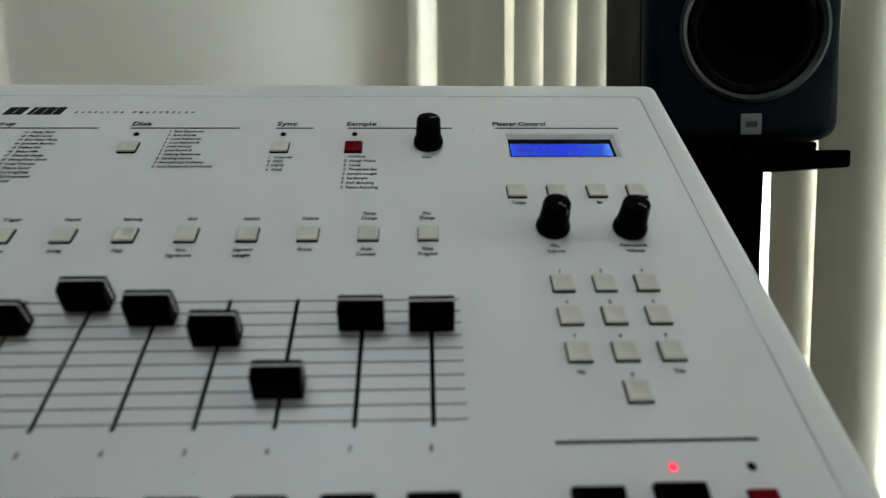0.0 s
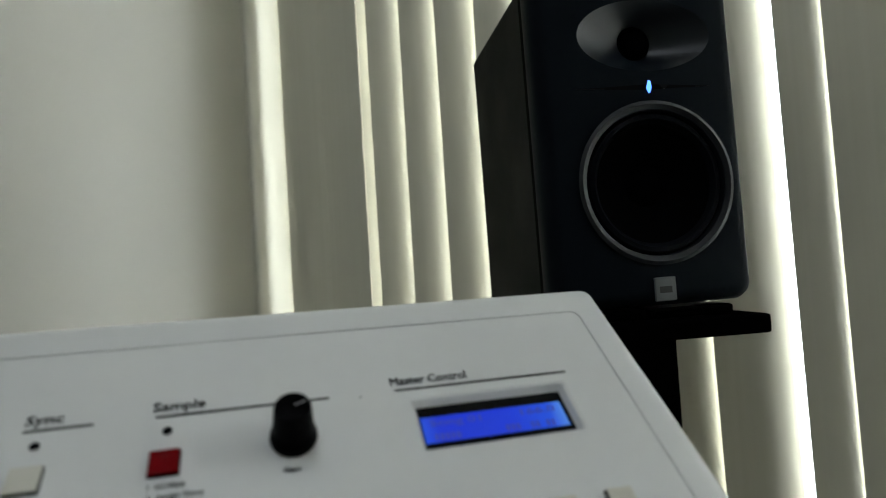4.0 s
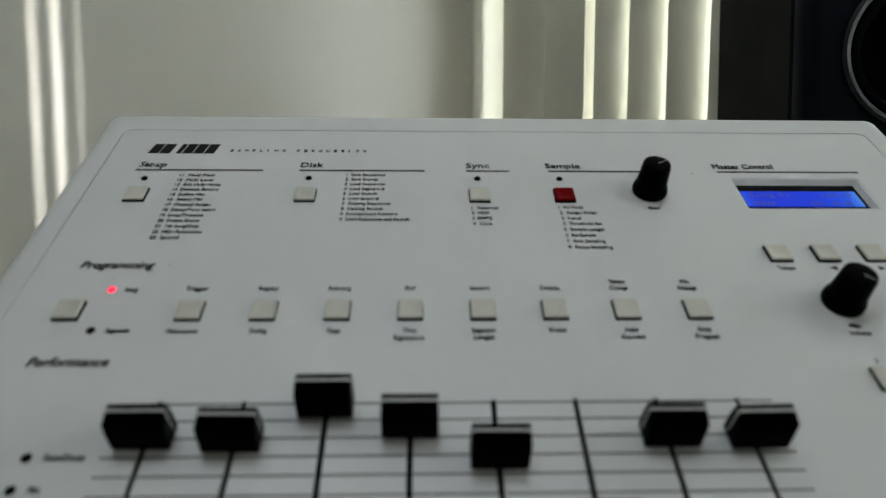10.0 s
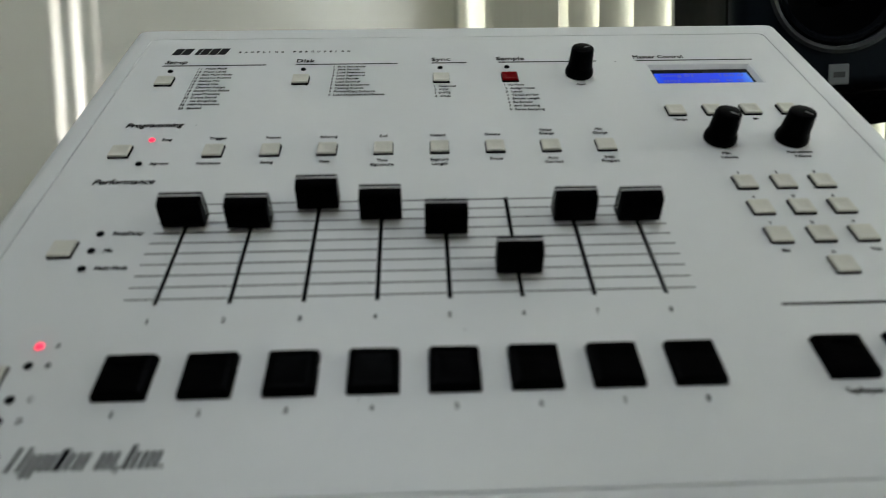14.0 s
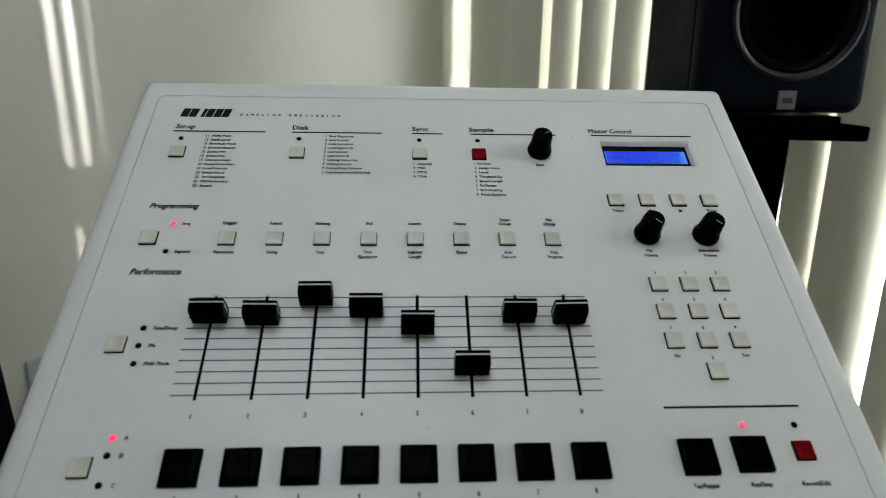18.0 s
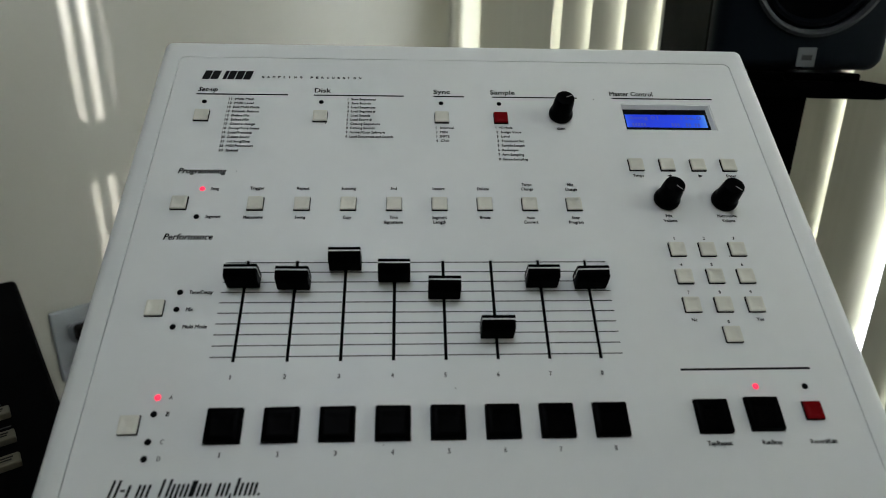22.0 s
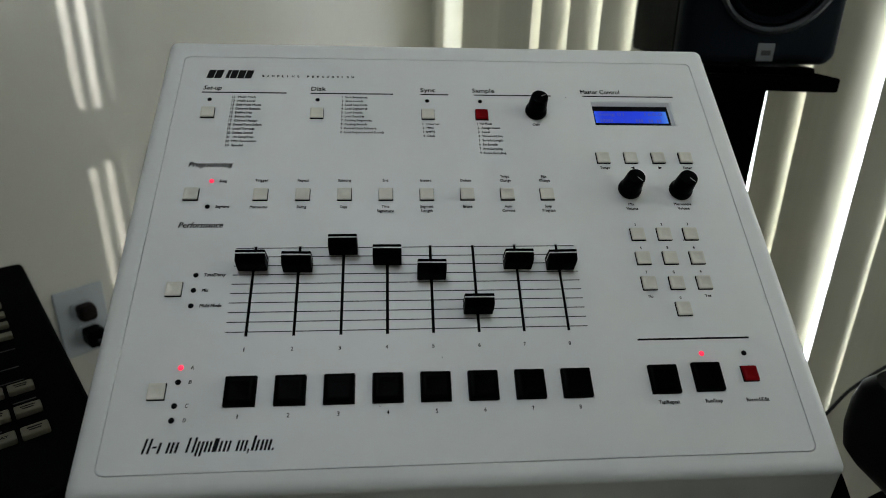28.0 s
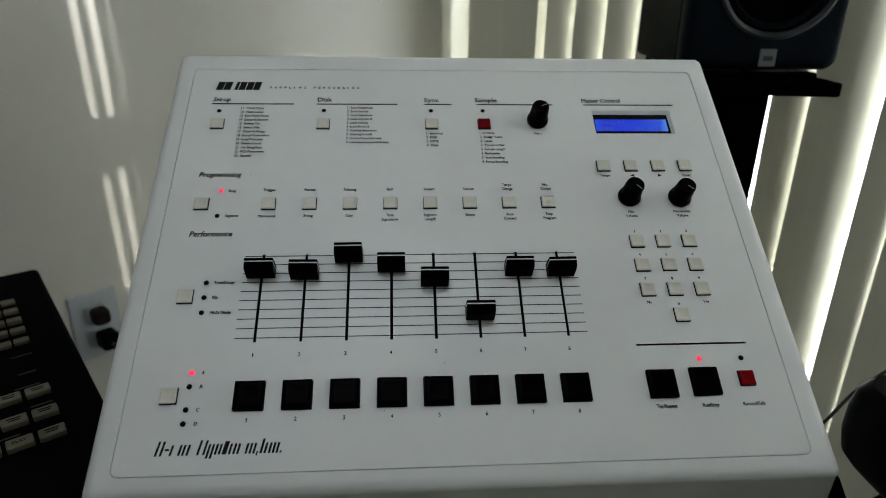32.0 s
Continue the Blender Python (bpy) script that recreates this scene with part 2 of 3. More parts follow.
    for v in made:
        v.co = Vector(((x0 + x1) / 2 + v.co.x * (x1 - x0), (y0 + y1) / 2 + v.co.y * (y1 - y0), (z0 + z1) / 2 + v.co.z * (z1 - z0)))
    if bevel:
        edges = {e for v in made for e in v.link_edges}
        bmesh.ops.bevel(bm, geom=list(edges), offset=bevel, segments=segments, profile=0.5, affect="EDGES")
    return bm


def rounded(x0, x1, y0, y1, r, n=5):
    """The corner points of a rounded rectangle, anticlockwise."""
    out = []
    for cx, cy, a in ((x1 - r, y1 - r, 0), (x0 + r, y1 - r, 90), (x0 + r, y0 + r, 180), (x1 - r, y0 + r, 270)):
        for i in range(n + 1):
            b = radians(a + 90 * i / n)
            out.append((cx + r * math.cos(b), cy + r * math.sin(b)))
    return out


def loft(loops, bm=None, cap_first=False, cap_last=False):
    """Skins a row of closed loops that have as many points each."""
    bm = bm or bmesh.new()
    rings = [[bm.verts.new(p) for p in loop] for loop in loops]
    for a, b in zip(rings, rings[1:]):
        for i in range(len(a)):
            j = (i + 1) % len(a)
            bm.faces.new((a[i], a[j], b[j], b[i]))
    if cap_first:
        bm.faces.new(rings[0][::-1])
    if cap_last:
        bm.faces.new(rings[-1])
    return bm


def turned(profile, n=32, bm=None, cap_first=False, cap_last=True):
    """A body of revolution round z from (radius, height) pairs."""
    return loft([[(r * math.cos(2 * math.pi * i / n), r * math.sin(2 * math.pi * i / n), z) for i in range(n)] for r, z in profile], bm, cap_first, cap_last)


def tube(points, radius, n=8):
    """A round bar or cable through the points."""
    bm, loops = bmesh.new(), []
    pts = [Vector(p) for p in points]
    for i, p in enumerate(pts):
        d = (pts[min(i + 1, len(pts) - 1)] - pts[max(i - 1, 0)]).normalized()
        a = d.orthogonal().normalized() if not loops else (a - d * a.dot(d)).normalized()
        b = d.cross(a)
        loops.append([p + radius * (a * math.cos(2 * math.pi * k / n) + b * math.sin(2 * math.pi * k / n)) for k in range(n)])
    return loft(loops, bm, True, True)


def arc(points, steps=8):
    """A smooth line through the points."""
    pts = [Vector(p) for p in points]
    pts = [2 * pts[0] - pts[1], *pts, 2 * pts[-1] - pts[-2]]
    out = []
    for a, b, c, d in zip(pts, pts[1:], pts[2:], pts[3:]):
        for i in range(steps):
            t = i / steps
            out.append(0.5 * (2 * b + (c - a) * t + (2 * a - 5 * b + 4 * c - d) * t * t + (3 * b - a - 3 * c + d) * t ** 3))
    return [*out, pts[-2]]

# ---- the room ----


def wall(name, a, b, z0, z1, thick, label):
    """A wall from a to b in the plan; its body lies to the right of that way."""
    a, b = Vector((*a, 0)), Vector((*b, 0))
    d = (b - a).normalized()
    n = Vector((d.y, -d.x, 0)) * thick
    bm = loft([[a + Vector((0, 0, z0)), b + Vector((0, 0, z0)), b + n + Vector((0, 0, z0)), a + n + Vector((0, 0, z0))],
               [a + Vector((0, 0, z1)), b + Vector((0, 0, z1)), b + n + Vector((0, 0, z1)), a + n + Vector((0, 0, z1))]], None, True, True)
    return tagged(new(name, mesh_of(name, bm, WALL_PAINT)), label, "wall", kind="structure")


HIGH, SIZE = 2.5, 3.7
corner = Vector(((GLASS - LEFT) / 2, (GLASS + LEFT) / 2, 0))
to_left, to_right = Vector((-SQ, -SQ, 0)), Vector((SQ, -SQ, 0))
far_left, far_right = corner + to_left * SIZE, corner + to_right * SIZE
behind = corner + (to_left + to_right) * SIZE


def flat(p):
    return (p.x, p.y)


wall("wall_left", flat(far_left), flat(corner + Vector((SQ, SQ, 0)) * 0.15), 0, HIGH, -0.12, "plain cream painted wall beside the window, smooth plaster")
wall("wall_behind", flat(behind), flat(far_left), 0, HIGH, -0.12, "plain cream painted wall behind the camera")
wall("wall_right", flat(far_right), flat(behind), 0, HIGH, -0.12, "plain cream painted wall that closes the room")
# hidden pier, added to hold the window lamp's light off the casing
wall("wall_added_pier", flat(corner + to_right * 0.01), flat(corner + to_right * 0.15), 0.12, 2.15, -0.15, "unseen cream wall pier added to hold window light off the casing")
wall("wall_window_head", flat(corner + to_right * 0.01), flat(far_right), 2.15, HIGH, -0.15, "cream painted wall above the window opening")
wall("wall_window_sill", flat(corner + to_right * 0.01), flat(far_right), 0, 0.12, -0.15, "cream painted low wall under the window opening")

middle = (corner + behind) / 2
turned_room = pose(middle.x, middle.y, 0, 0, 0, 45)
E = SIZE / 2 + 0.15
floor = new("floor", mesh_of("floor", box(-E, E, -E, E, -0.05, 0), CARPET))
floor.matrix_basis = turned_room
tagged(floor, "beige carpeted floor of the room", "floor", kind="structure")
# the ceiling lies round an unseen hole added for the overhead fill lamp
q, h = turned_room.inverted() @ FILL_AT, 0.42
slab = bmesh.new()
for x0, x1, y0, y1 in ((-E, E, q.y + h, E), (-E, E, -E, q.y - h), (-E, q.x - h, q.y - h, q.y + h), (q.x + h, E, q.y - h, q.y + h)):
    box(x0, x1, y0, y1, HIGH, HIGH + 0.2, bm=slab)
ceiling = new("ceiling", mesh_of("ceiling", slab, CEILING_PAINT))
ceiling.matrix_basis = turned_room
tagged(ceiling, "off-white painted ceiling with an unseen hole added for the overhead fill lamp", "ceiling", kind="structure")
ground = new("ground", mesh_of("ground", box(-300, 300, -300, 300, -0.4, -0.3), material("pale_ground", (0.35, 0.34, 0.31), 0.9, vary=0.15, scale=1)))
tagged(ground, "pale ground outside the window reaching the horizon", "ground", kind="structure")

# casing on the left wall between blind and window
def on_left(c, off, z):
    """A point of the left wall where x + y = c, off metres in front of it."""
    return Vector(((c - LEFT) / 2 + SQ * off, (c + LEFT) / 2 - SQ * off, z))


casing = loft([[on_left(1.166, 0, z), on_left(1.168, 0.004, z), on_left(1.174, 0.007, z), on_left(1.184, 0.008, z), on_left(1.325, 0.008, z), on_left(1.325, 0, z)] for z in (0.12, 2.15)], None, True, True)
tagged(new("trim_window_casing", mesh_of("trim", casing, TRIM_PAINT)), "cream painted window casing lit from the window", "trim", kind="structure")

# window: frame, mullions, panes
window = thing("window_1", pose(0, 0, 0), "wide window with a white metal frame behind the blind", "window", kind="structure")


def bar(name, s0, s1, z0, z1, d0=0.12, d1=0.17, mat=METAL_FRAME, parent=window, bevel=0.003):
    b = box(s0, s1, -d1, -d0, z0, z1, bevel, 1)
    bmesh.ops.transform(b, matrix=Matrix.Translation(along(0)) @ pose(0, 0, 0, 0, 0, -45) @ Matrix.Diagonal((1, -1, 1, 1)), verts=b.verts)
    return part(name, b, mat, parent)


S0, S1 = -0.61, 2.75
bar("frame_head", S0, S1, 2.10, 2.15)
bar("frame_sill", S0, S1, 0.12, 0.17)
for s in (S0 + 0.025, 0.42, 1.21, S1 - 0.025):
    bar("frame_post", s - 0.022, s + 0.022, 0.17, 2.10)
# unseen rail, added to cast the gap across the sun beams
bar("beam_gap_rail", 1.232, S1 - 0.05, 0.942, 1.012)
for s0, s1 in ((S0 + 0.05, 0.398), (0.442, 1.188), (1.232, S1 - 0.05)):
    pane = bar("pane", s0, s1, 0.17, 2.10, 0.142, 0.148, CLEAR, window, 0)
    pane.visible_shadow = False
railing = thing("balcony_railing", pose(0, 0, 0), "thin pale balcony railing outside the window", "railing")
bar("top_rail", -3.0, 6.0, 0.93, 0.945, 1.3, 1.32, METAL_FRAME, railing)

# unseen panels added to block the sun except through one gap
for s0, s1 in ((1.30, 3.455), (3.742, 6.6)):
    mask_panel = new("sun_mask", mesh_of("sun_mask", box(s0, s1, 1.0, 1.04, -0.3, 2.7), METAL_FRAME))
    mask_panel.matrix_basis = Matrix.Translation(along(0)) @ pose(0, 0, 0, 0, 0, -45)
    tagged(mask_panel, "unseen pale panel added outside to block the sun beside the beams", "partition", kind="structure")

# ---- vertical blind ----
blind = thing("vertical_blind", pose(0, 0, 0), "ivory vertical blind with tall curved vanes, nearly closed", "blind")


def vane(s_left, s_right, turn, shift=0.0, z0=0.025, z1=2.085, wide=0.089, bow=0.013, lean=0.0):
    """One hanging vane between two places along the blind; turn swings its right edge towards the window."""
    n, loops = 12, []
    mid = (s_left + s_right) / 2
    a = radians(turn)
    for z in (z0, z0 + 0.03, (z0 + z1) / 2, z1):
        front, back = [], []
        for i in range(n + 1):
            u = i / n - 0.5
            c = bow * (1 - 4 * u * u)
            for side, off in ((front, -0.0005), (back, 0.0005)):
                lx, ly = u * wide, -c + off
                side.append(along(mid + lean * (z - 0.62) + lx * math.cos(a) - ly * math.sin(a), shift + lx * math.sin(a) + ly * math.cos(a), z))
        loops.append(front + back[::-1])
    part("vane", loft(loops, None, True, True), VANE, blind, smooth=True)


for s, turn, shift in ((-0.672, -6, 0.010), (-0.630, -4, -0.015), (-0.545, -4, -0.024)):
    vane(s - 0.0445, s + 0.0445, turn, shift, bow=0.003)
# right edge along the blind, turn, width seen, bow, lean; some hang askew and leave slits
for s, turn, wide, bow, lean in ((-0.472, 21, 0.089, 0.009, 0.002), (-0.405, 25, 0.089, 0.009, -0.002), (-0.340, 24, 0.089, 0.009, 0.001), (-0.270, 23, 0.089, 0.009, -0.003),
                                 (-0.203, 22, 0.089, 0.009, 0.002), (-0.129, 14, 0.089, 0.009, 0.001), (-0.062, -2, 0.089, 0.009, 0.022), (0.028, 8, 0.064, 0.006, -0.016),
                                 (0.111, 9, 0.089, 0.016, -0.010), (0.177, 12, 0.056, 0.008, -0.008), (0.262, 3, 0.089, 0.004, -0.006), (0.332, 2, 0.089, 0.006, -0.002), (0.404, 2, 0.089, 0.006, 0.002)):
    vane(s - wide * math.cos(radians(turn)), s, turn, wide=wide, bow=bow, lean=lean)
s = 0.430
while s < 2.6:
    if not 1.0 < s < 1.27:
        vane(s - 0.0445, s + 0.0445, (15 if 0.5 < s < 0.9 else 2) + random.uniform(-1.5, 1.5), bow=0.008)
    s += 0.074
# a few vanes hang open and let the low sun through in narrow beams
for s, turn in ((1.0, 2), (1.045, 2), (1.113, 33), (1.176, 31), (1.230, 30), (1.292, 28)):
    vane(s - 0.0445, s + 0.0445, turn, 0.012 if s == 1.0 else 0.0, bow=0.006)
bar("headrail", -0.755, 2.66, 2.085, 2.125, -0.025, 0.025, METAL_FRAME, blind)

# ---- drum machine ----
U = 0.0335                     # distance between two faders
TILT = 37.75
DEVICE = pose(0, 0, Z0, TILT, 0, 0)
machine = thing("drum_machine", DEVICE, "white sampling drum machine with black faders, tilted on a stand", "drum machine")


def P(x, y, z=0.0):
    """A place on the panel: x in fader widths from the first fader, y up the panel from the fader row's foot."""
    return Vector(((x - 4.72) * U, y * U, z * U))


def ring(x0, x1, y0, y1, r, z, n=5):
    return [P(x, y, z) for x, y in rounded(x0, x1, y0, y1, r, n)]


X0, X1, Y0, Y1 = -3.04, 12.43, -3.27, 8.95      # case
A0, A1, B0, B1 = -2.50, 11.84, -2.80, 8.26      # groove
R = 0.27
# the front leans out so that it stands upright on the tilted machine
loops = [ring(X0, X1, Y0 - 0.9, Y1, 0.20, -1.6)]
for i in range(7):
    a = radians(90 * i / 6)
    k = R * (1 - math.cos(a))
    loops.append(ring(X0 + k, X1 - k, Y0 + k, Y1 - k, 0.20 - k * 0.3, -R + R * math.sin(a)))
loops += [ring(A0 - 0.018, A1 + 0.018, B0 - 0.018, B1 + 0.018, 0.16, 0.0), ring(A0 - 0.014, A1 + 0.014, B0 - 0.014, B1 + 0.014, 0.16, -0.008),
          ring(A0 - 0.014, A1 + 0.014, B0 - 0.014, B1 + 0.014, 0.16, -0.30)]
part("case", loft(loops, None, True, True), WHITE_CASE, machine, "white painted case with rounded edges", smooth=True)

BUTTON, PAD = 0.335, 0.63
button_at = [(-1.634, 6.225), (1.175, 6.225), (4.118, 6.225)]
button_at += [(-1.67, 3.64)] + [(i * 1.007 - 0.035, 3.625) for i in range(8)]
button_at += [(-1.66, 1.10), (-1.63, -1.20)]
button_at += [(8.655 + 0.743 * i, 4.775) for i in range(4)]
key_at = [(9.105 + 0.665 * (i % 3), 2.43 - 0.6675 * (i // 3)) for i in range(9)] + [(9.78, 0.43)]
button_at += key_at
red_at = [(5.567, 6.225), (10.885, -1.13)]
pad_at = [(i + 0.02, -1.235) for i in range(8)] + [(8.945, -1.205), (9.925, -1.175)]
SLOT_LOW, SLOT_HIGH = -0.035, 2.19
LCD = (8.64, 10.95, 5.90, 6.78)


def hole(bm, pts, edges, depth):
    top = [bm.verts.new(p) for p in pts]
    low = [bm.verts.new(p - Vector((0, 0, depth * U))) for p in pts]
    n = len(top)
    for i in range(n):
        j = (i + 1) % n
        edges.append(bm.edges.new((top[i], top[j])))
        bm.faces.new((top[i], top[j], low[j], low[i]))


bm, edges = bmesh.new(), []
outer = [bm.verts.new(p) for p in ring(A0 + 0.006, A1 - 0.006, B0 + 0.006, B1 - 0.006, 0.15, 0.0)]
under = [bm.verts.new(p) for p in ring(A0, A1, B0, B1, 0.155, -0.008)]
foot = [bm.verts.new(p) for p in ring(A0, A1, B0, B1, 0.155, -0.12)]
for i in range(len(outer)):
    j = (i + 1) % len(outer)
    edges.append(bm.edges.new((outer[i], outer[j])))
    bm.faces.new((outer[i], outer[j], under[j], under[i]))
    bm.faces.new((under[i], under[j], foot[j], foot[i]))


def square(x, y, h, k=None):
    k = k or h
    return [P(x - h, y - k), P(x + h, y - k), P(x + h, y + k), P(x - h, y + k)]


for x, y in button_at + red_at:
    hole(bm, square(x, y, BUTTON / 2 + 0.012), edges, 0.09)
for x, y in pad_at:
    hole(bm, square(x, y, PAD / 2 + 0.012), edges, 0.09)
for i in range(8):
    hole(bm, square(i * 1.005, (SLOT_LOW + SLOT_HIGH) / 2, 0.034, (SLOT_HIGH - SLOT_LOW) / 2), edges, 0.09)
hole(bm, [P(LCD[0], LCD[2]), P(LCD[1], LCD[2]), P(LCD[1], LCD[3]), P(LCD[0], LCD[3])], edges, 0.012)
bmesh.ops.triangle_fill(bm, use_beauty=True, edges=edges)
part("top_panel", bm, WHITE_PANEL, machine, "white painted control panel")
part("well_plate", box(*(k * U for k in (A0 - 4.72 + 0.05, A1 - 4.72 - 0.05, B0 + 0.05, 5.7, -0.11, -0.09))), DARK_WELL, machine)
part("well_plate", box(*(k * U for k in (A0 - 4.72 + 0.05, 8.4 - 4.72, 5.7, B1 - 0.05, -0.11, -0.09))), DARK_WELL, machine)


def cap_square(half, low, high, r, dish):
    """A key cap with rounded edges and a slightly dished top."""
    rings = []
    for k, z in ((0, low), (0, high - r), (r * 0.3, high - r * 0.3), (r, high)):
        rings.append([Vector((x * U, y * U, z * U)) for x, y in rounded(-half + k, half - k, -half + k, half - k, 0.022, 2)])
    for f, d in ((0.7, 0.5), (0.35, 0.9)):
        rings.append([Vector((p.x * f, p.y * f, (high - dish * d) * U)) for p in rings[3]])
    return loft(rings, None, False, True)


ivory_mesh = mesh_of("button", cap_square(BUTTON / 2, 0.034, 0.072, 0.016, 0.030), IVORY, True)
red_mesh = mesh_of("button", cap_square(BUTTON / 2, 0.034, 0.072, 0.018, 0.030), RED_BUTTON, True)
pad_mesh = mesh_of("pad", cap_square(PAD / 2, -0.08, 0.115, 0.06, 0.012), BLACK_RUBBER, True)
# dark box under each cap stands in for the shadow gap there
shade_gap_mesh = mesh_of("shade_gap", box(*(k * U for k in (-BUTTON / 2 - 0.004, BUTTON / 2 + 0.004, -BUTTON / 2 - 0.004, BUTTON / 2 + 0.004, -0.08, 0.034))), DARK_WELL)
for x, y in button_at:
    key = part("button", ivory_mesh, None, machine, at=Matrix.Translation(P(x, y)) @ pose(0, 0, random.uniform(-0.0001, 0.0001), random.uniform(-0.6, 0.6), random.uniform(-0.6, 0.6), random.uniform(-0.8, 0.8)))
    part("shade_gap", shade_gap_mesh, None, key, "dark box standing in for the shadow gap under the button")
for x, y in red_at:
    key = part("button", red_mesh, None, machine, "red square button", at=Matrix.Translation(P(x, y)))
    part("shade_gap", shade_gap_mesh, None, key, "dark box standing in for the shadow gap under the button")
for x, y in pad_at:
    part("pad", pad_mesh, None, machine, "black rubber playing pad", at=Matrix.Translation(P(x, y)) @ pose(0, 0, 0, random.uniform(-0.8, 0.8), random.uniform(-0.8, 0.8), random.uniform(-0.5, 0.5)))

# indicator lamps
led_mesh = {m: mesh_of("indicator", turned([(0.058 * U, -0.001 * U), (0.058 * U, 0.012 * U), (0.04 * U, 0.032 * U), (0.012 * U, 0.04 * U)], 16), m, True) for m in (LED_OFF, LED_RED)}
LIT = ((-1.242, 4.04), (-1.235, -0.70), (9.925, -0.645))
DARK = ((-1.645, 6.695), (1.169, 6.718), (4.111, 6.718), (5.559, 6.718), (-1.245, 3.29), (-1.242, 1.453), (-1.242, 1.075), (-1.242, 0.70), (-1.242, -1.007), (-1.242, -1.498), (-1.25, -1.789), (10.895, -0.655))
for spots, m, lab in ((LIT, LED_RED, "lit red indicator lamp"), (DARK, LED_OFF, "unlit indicator lamp")):
    for x, y in spots:
        part("indicator", led_mesh[m], None, machine, lab, at=Matrix.Translation(P(x, y)))

# faders
prof = [(-0.165, 0.05), (-0.15, 0.25), (-0.125, 0.44), (-0.105, 0.465), (0.10, 0.515), (0.13, 0.50), (0.155, 0.30), (0.15, 0.05)]


def cap_body():
    bm = bmesh.new()
    rows = []
    for x, k in ((-0.335, 0.03), (-0.325, 0.0), (0.325, 0.0), (0.335, 0.03)):
        rows.append([Vector(((x * 0.97) * U, y * (1 - k * 2) * U, (z - k * 0.8 * (z > 0.4)) * U)) for y, z in prof])
    return loft(rows, bm, True, True)


cap_mesh = mesh_of("fader_cap", cap_body(), CAP_BLACK, True)
stripe = box(-0.315 * U, 0.315 * U, 0.032 * U, 0.057 * U, 0.47 * U, 0.5115 * U)
for x0, x1 in ((-0.3265, -0.315), (0.315, 0.3265)):
    box(x0 * U, x1 * U, 0.032 * U, 0.057 * U, 0.12 * U, 0.5095 * U, bm=stripe)
stripe_mesh = mesh_of("cap_stripe", stripe, GREY_STRIPE)
stem_mesh = mesh_of("fader_stem", box(-0.022 * U, 0.022 * U, -0.09 * U, 0.09 * U, -0.014 * U, 0.06 * U), BLACK_PLASTIC)
for i, y in enumerate((1.62, 1.57, 2.01, 1.73, 1.34, 0.47, 1.59, 1.56)):
    cap = part("fader_cap", cap_mesh, None, machine, "black fader cap with a white line", at=Matrix.Translation(P(i * 1.005, y + 0.065)) @ pose(0, 0, 0, 0, 0, random.uniform(-0.7, 0.7)))
    part("cap_stripe", stripe_mesh, None, cap, "white index line")
    part("fader_stem", stem_mesh, None, cap)

slot_mesh = mesh_of("fader_slot", box(-0.033 * U, 0.033 * U, (SLOT_LOW + 0.002) * U, (SLOT_HIGH - 0.002) * U, -0.088 * U, -0.030 * U), DARK_WELL)
for i in range(8):
    part("fader_slot", slot_mesh, None, machine, "dark fader slot", at=Matrix.Translation(P(i * 1.005, 0)))

# knobs
skirt = [(0.282, 0.0), (0.296, 0.04), (0.292, 0.10), (0.280, 0.145), (0.262, 0.175), (0.254, 0.21), (0.232, 0.56), (0.218, 0.595), (0.195, 0.605), (0.02, 0.597)]
kb, n = bmesh.new(), 48
rings = []
for r, z in skirt:
    rings.append([Vector(((r - (0.010 if 0.2 < z < 0.58 and i % 2 else 0)) * U * math.cos(2 * math.pi * i / n), (r - (0.010 if 0.2 < z < 0.58 and i % 2 else 0)) * U * math.sin(2 * math.pi * i / n), z * U)) for i in range(n)])
knob_mesh = mesh_of("knob", loft(rings, kb, False, True), BLACK_PLASTIC, True)
line_bm = box(0.03 * U, 0.19 * U, -0.0075 * U, 0.0075 * U, 0.590 * U, 0.606 * U)
box(0.215 * U, 0.236 * U, -0.010 * U, 0.010 * U, 0.30 * U, 0.57 * U, bm=line_bm)
line_mesh = mesh_of("pointer_line", line_bm, POINTER)
for x, y, turn in ((7.06, 6.36, 22), (9.16, 3.76, -50), (10.49, 3.73, -48)):
    k = part("knob", knob_mesh, None, machine, "black knob with a white pointer line", at=Matrix.Translation(P(x, y)) @ pose(0, 0, 0, 0, 0, turn))
    part("pointer_line", line_mesh, None, k)

# display in its bevelled window
l0, l1, m0, m1 = LCD


def pane_loop(x0, x1, y0, y1, z):
    return [P(x0, y0, z), P(x1, y0, z), P(x1, y1, z), P(x0, y1, z)]


bm = loft([pane_loop(l0, l1, m0, m1, -0.012), pane_loop(l0 + 0.004, l1 - 0.012, m0 + 0.004, m1 - 0.012, 0.004), pane_loop(l0 + 0.010, l1 - 0.05, m0 + 0.01, m1 - 0.04, 0.0),
           pane_loop(8.70, 10.84, 5.965, 6.66, -0.085)])
part("display_frame", bm, WHITE_PANEL, machine, "white bevelled display surround")
part("display_bezel", box(*[k * U for k in (8.69 - 4.72, 10.85 - 4.72, 5.95, 6.68, -0.24, -0.083)]), BEZEL, machine, "black display bezel")
part("display_screen", box(*[k * U for k in (8.725 - 4.72, 10.775 - 4.72, 6.060, 6.485, -0.16, -0.077)]), LCD_BLUE, machine, "lit blue liquid crystal display")

# printed rules
def rule(x0, x1, y, half, mat=PRINT):
    part("printed_rule", box((x0 - 4.72) * U, (x1 - 4.72) * U, (y - half) * U, (y + half) * U, 0.0, 0.004 * U), mat, machine)


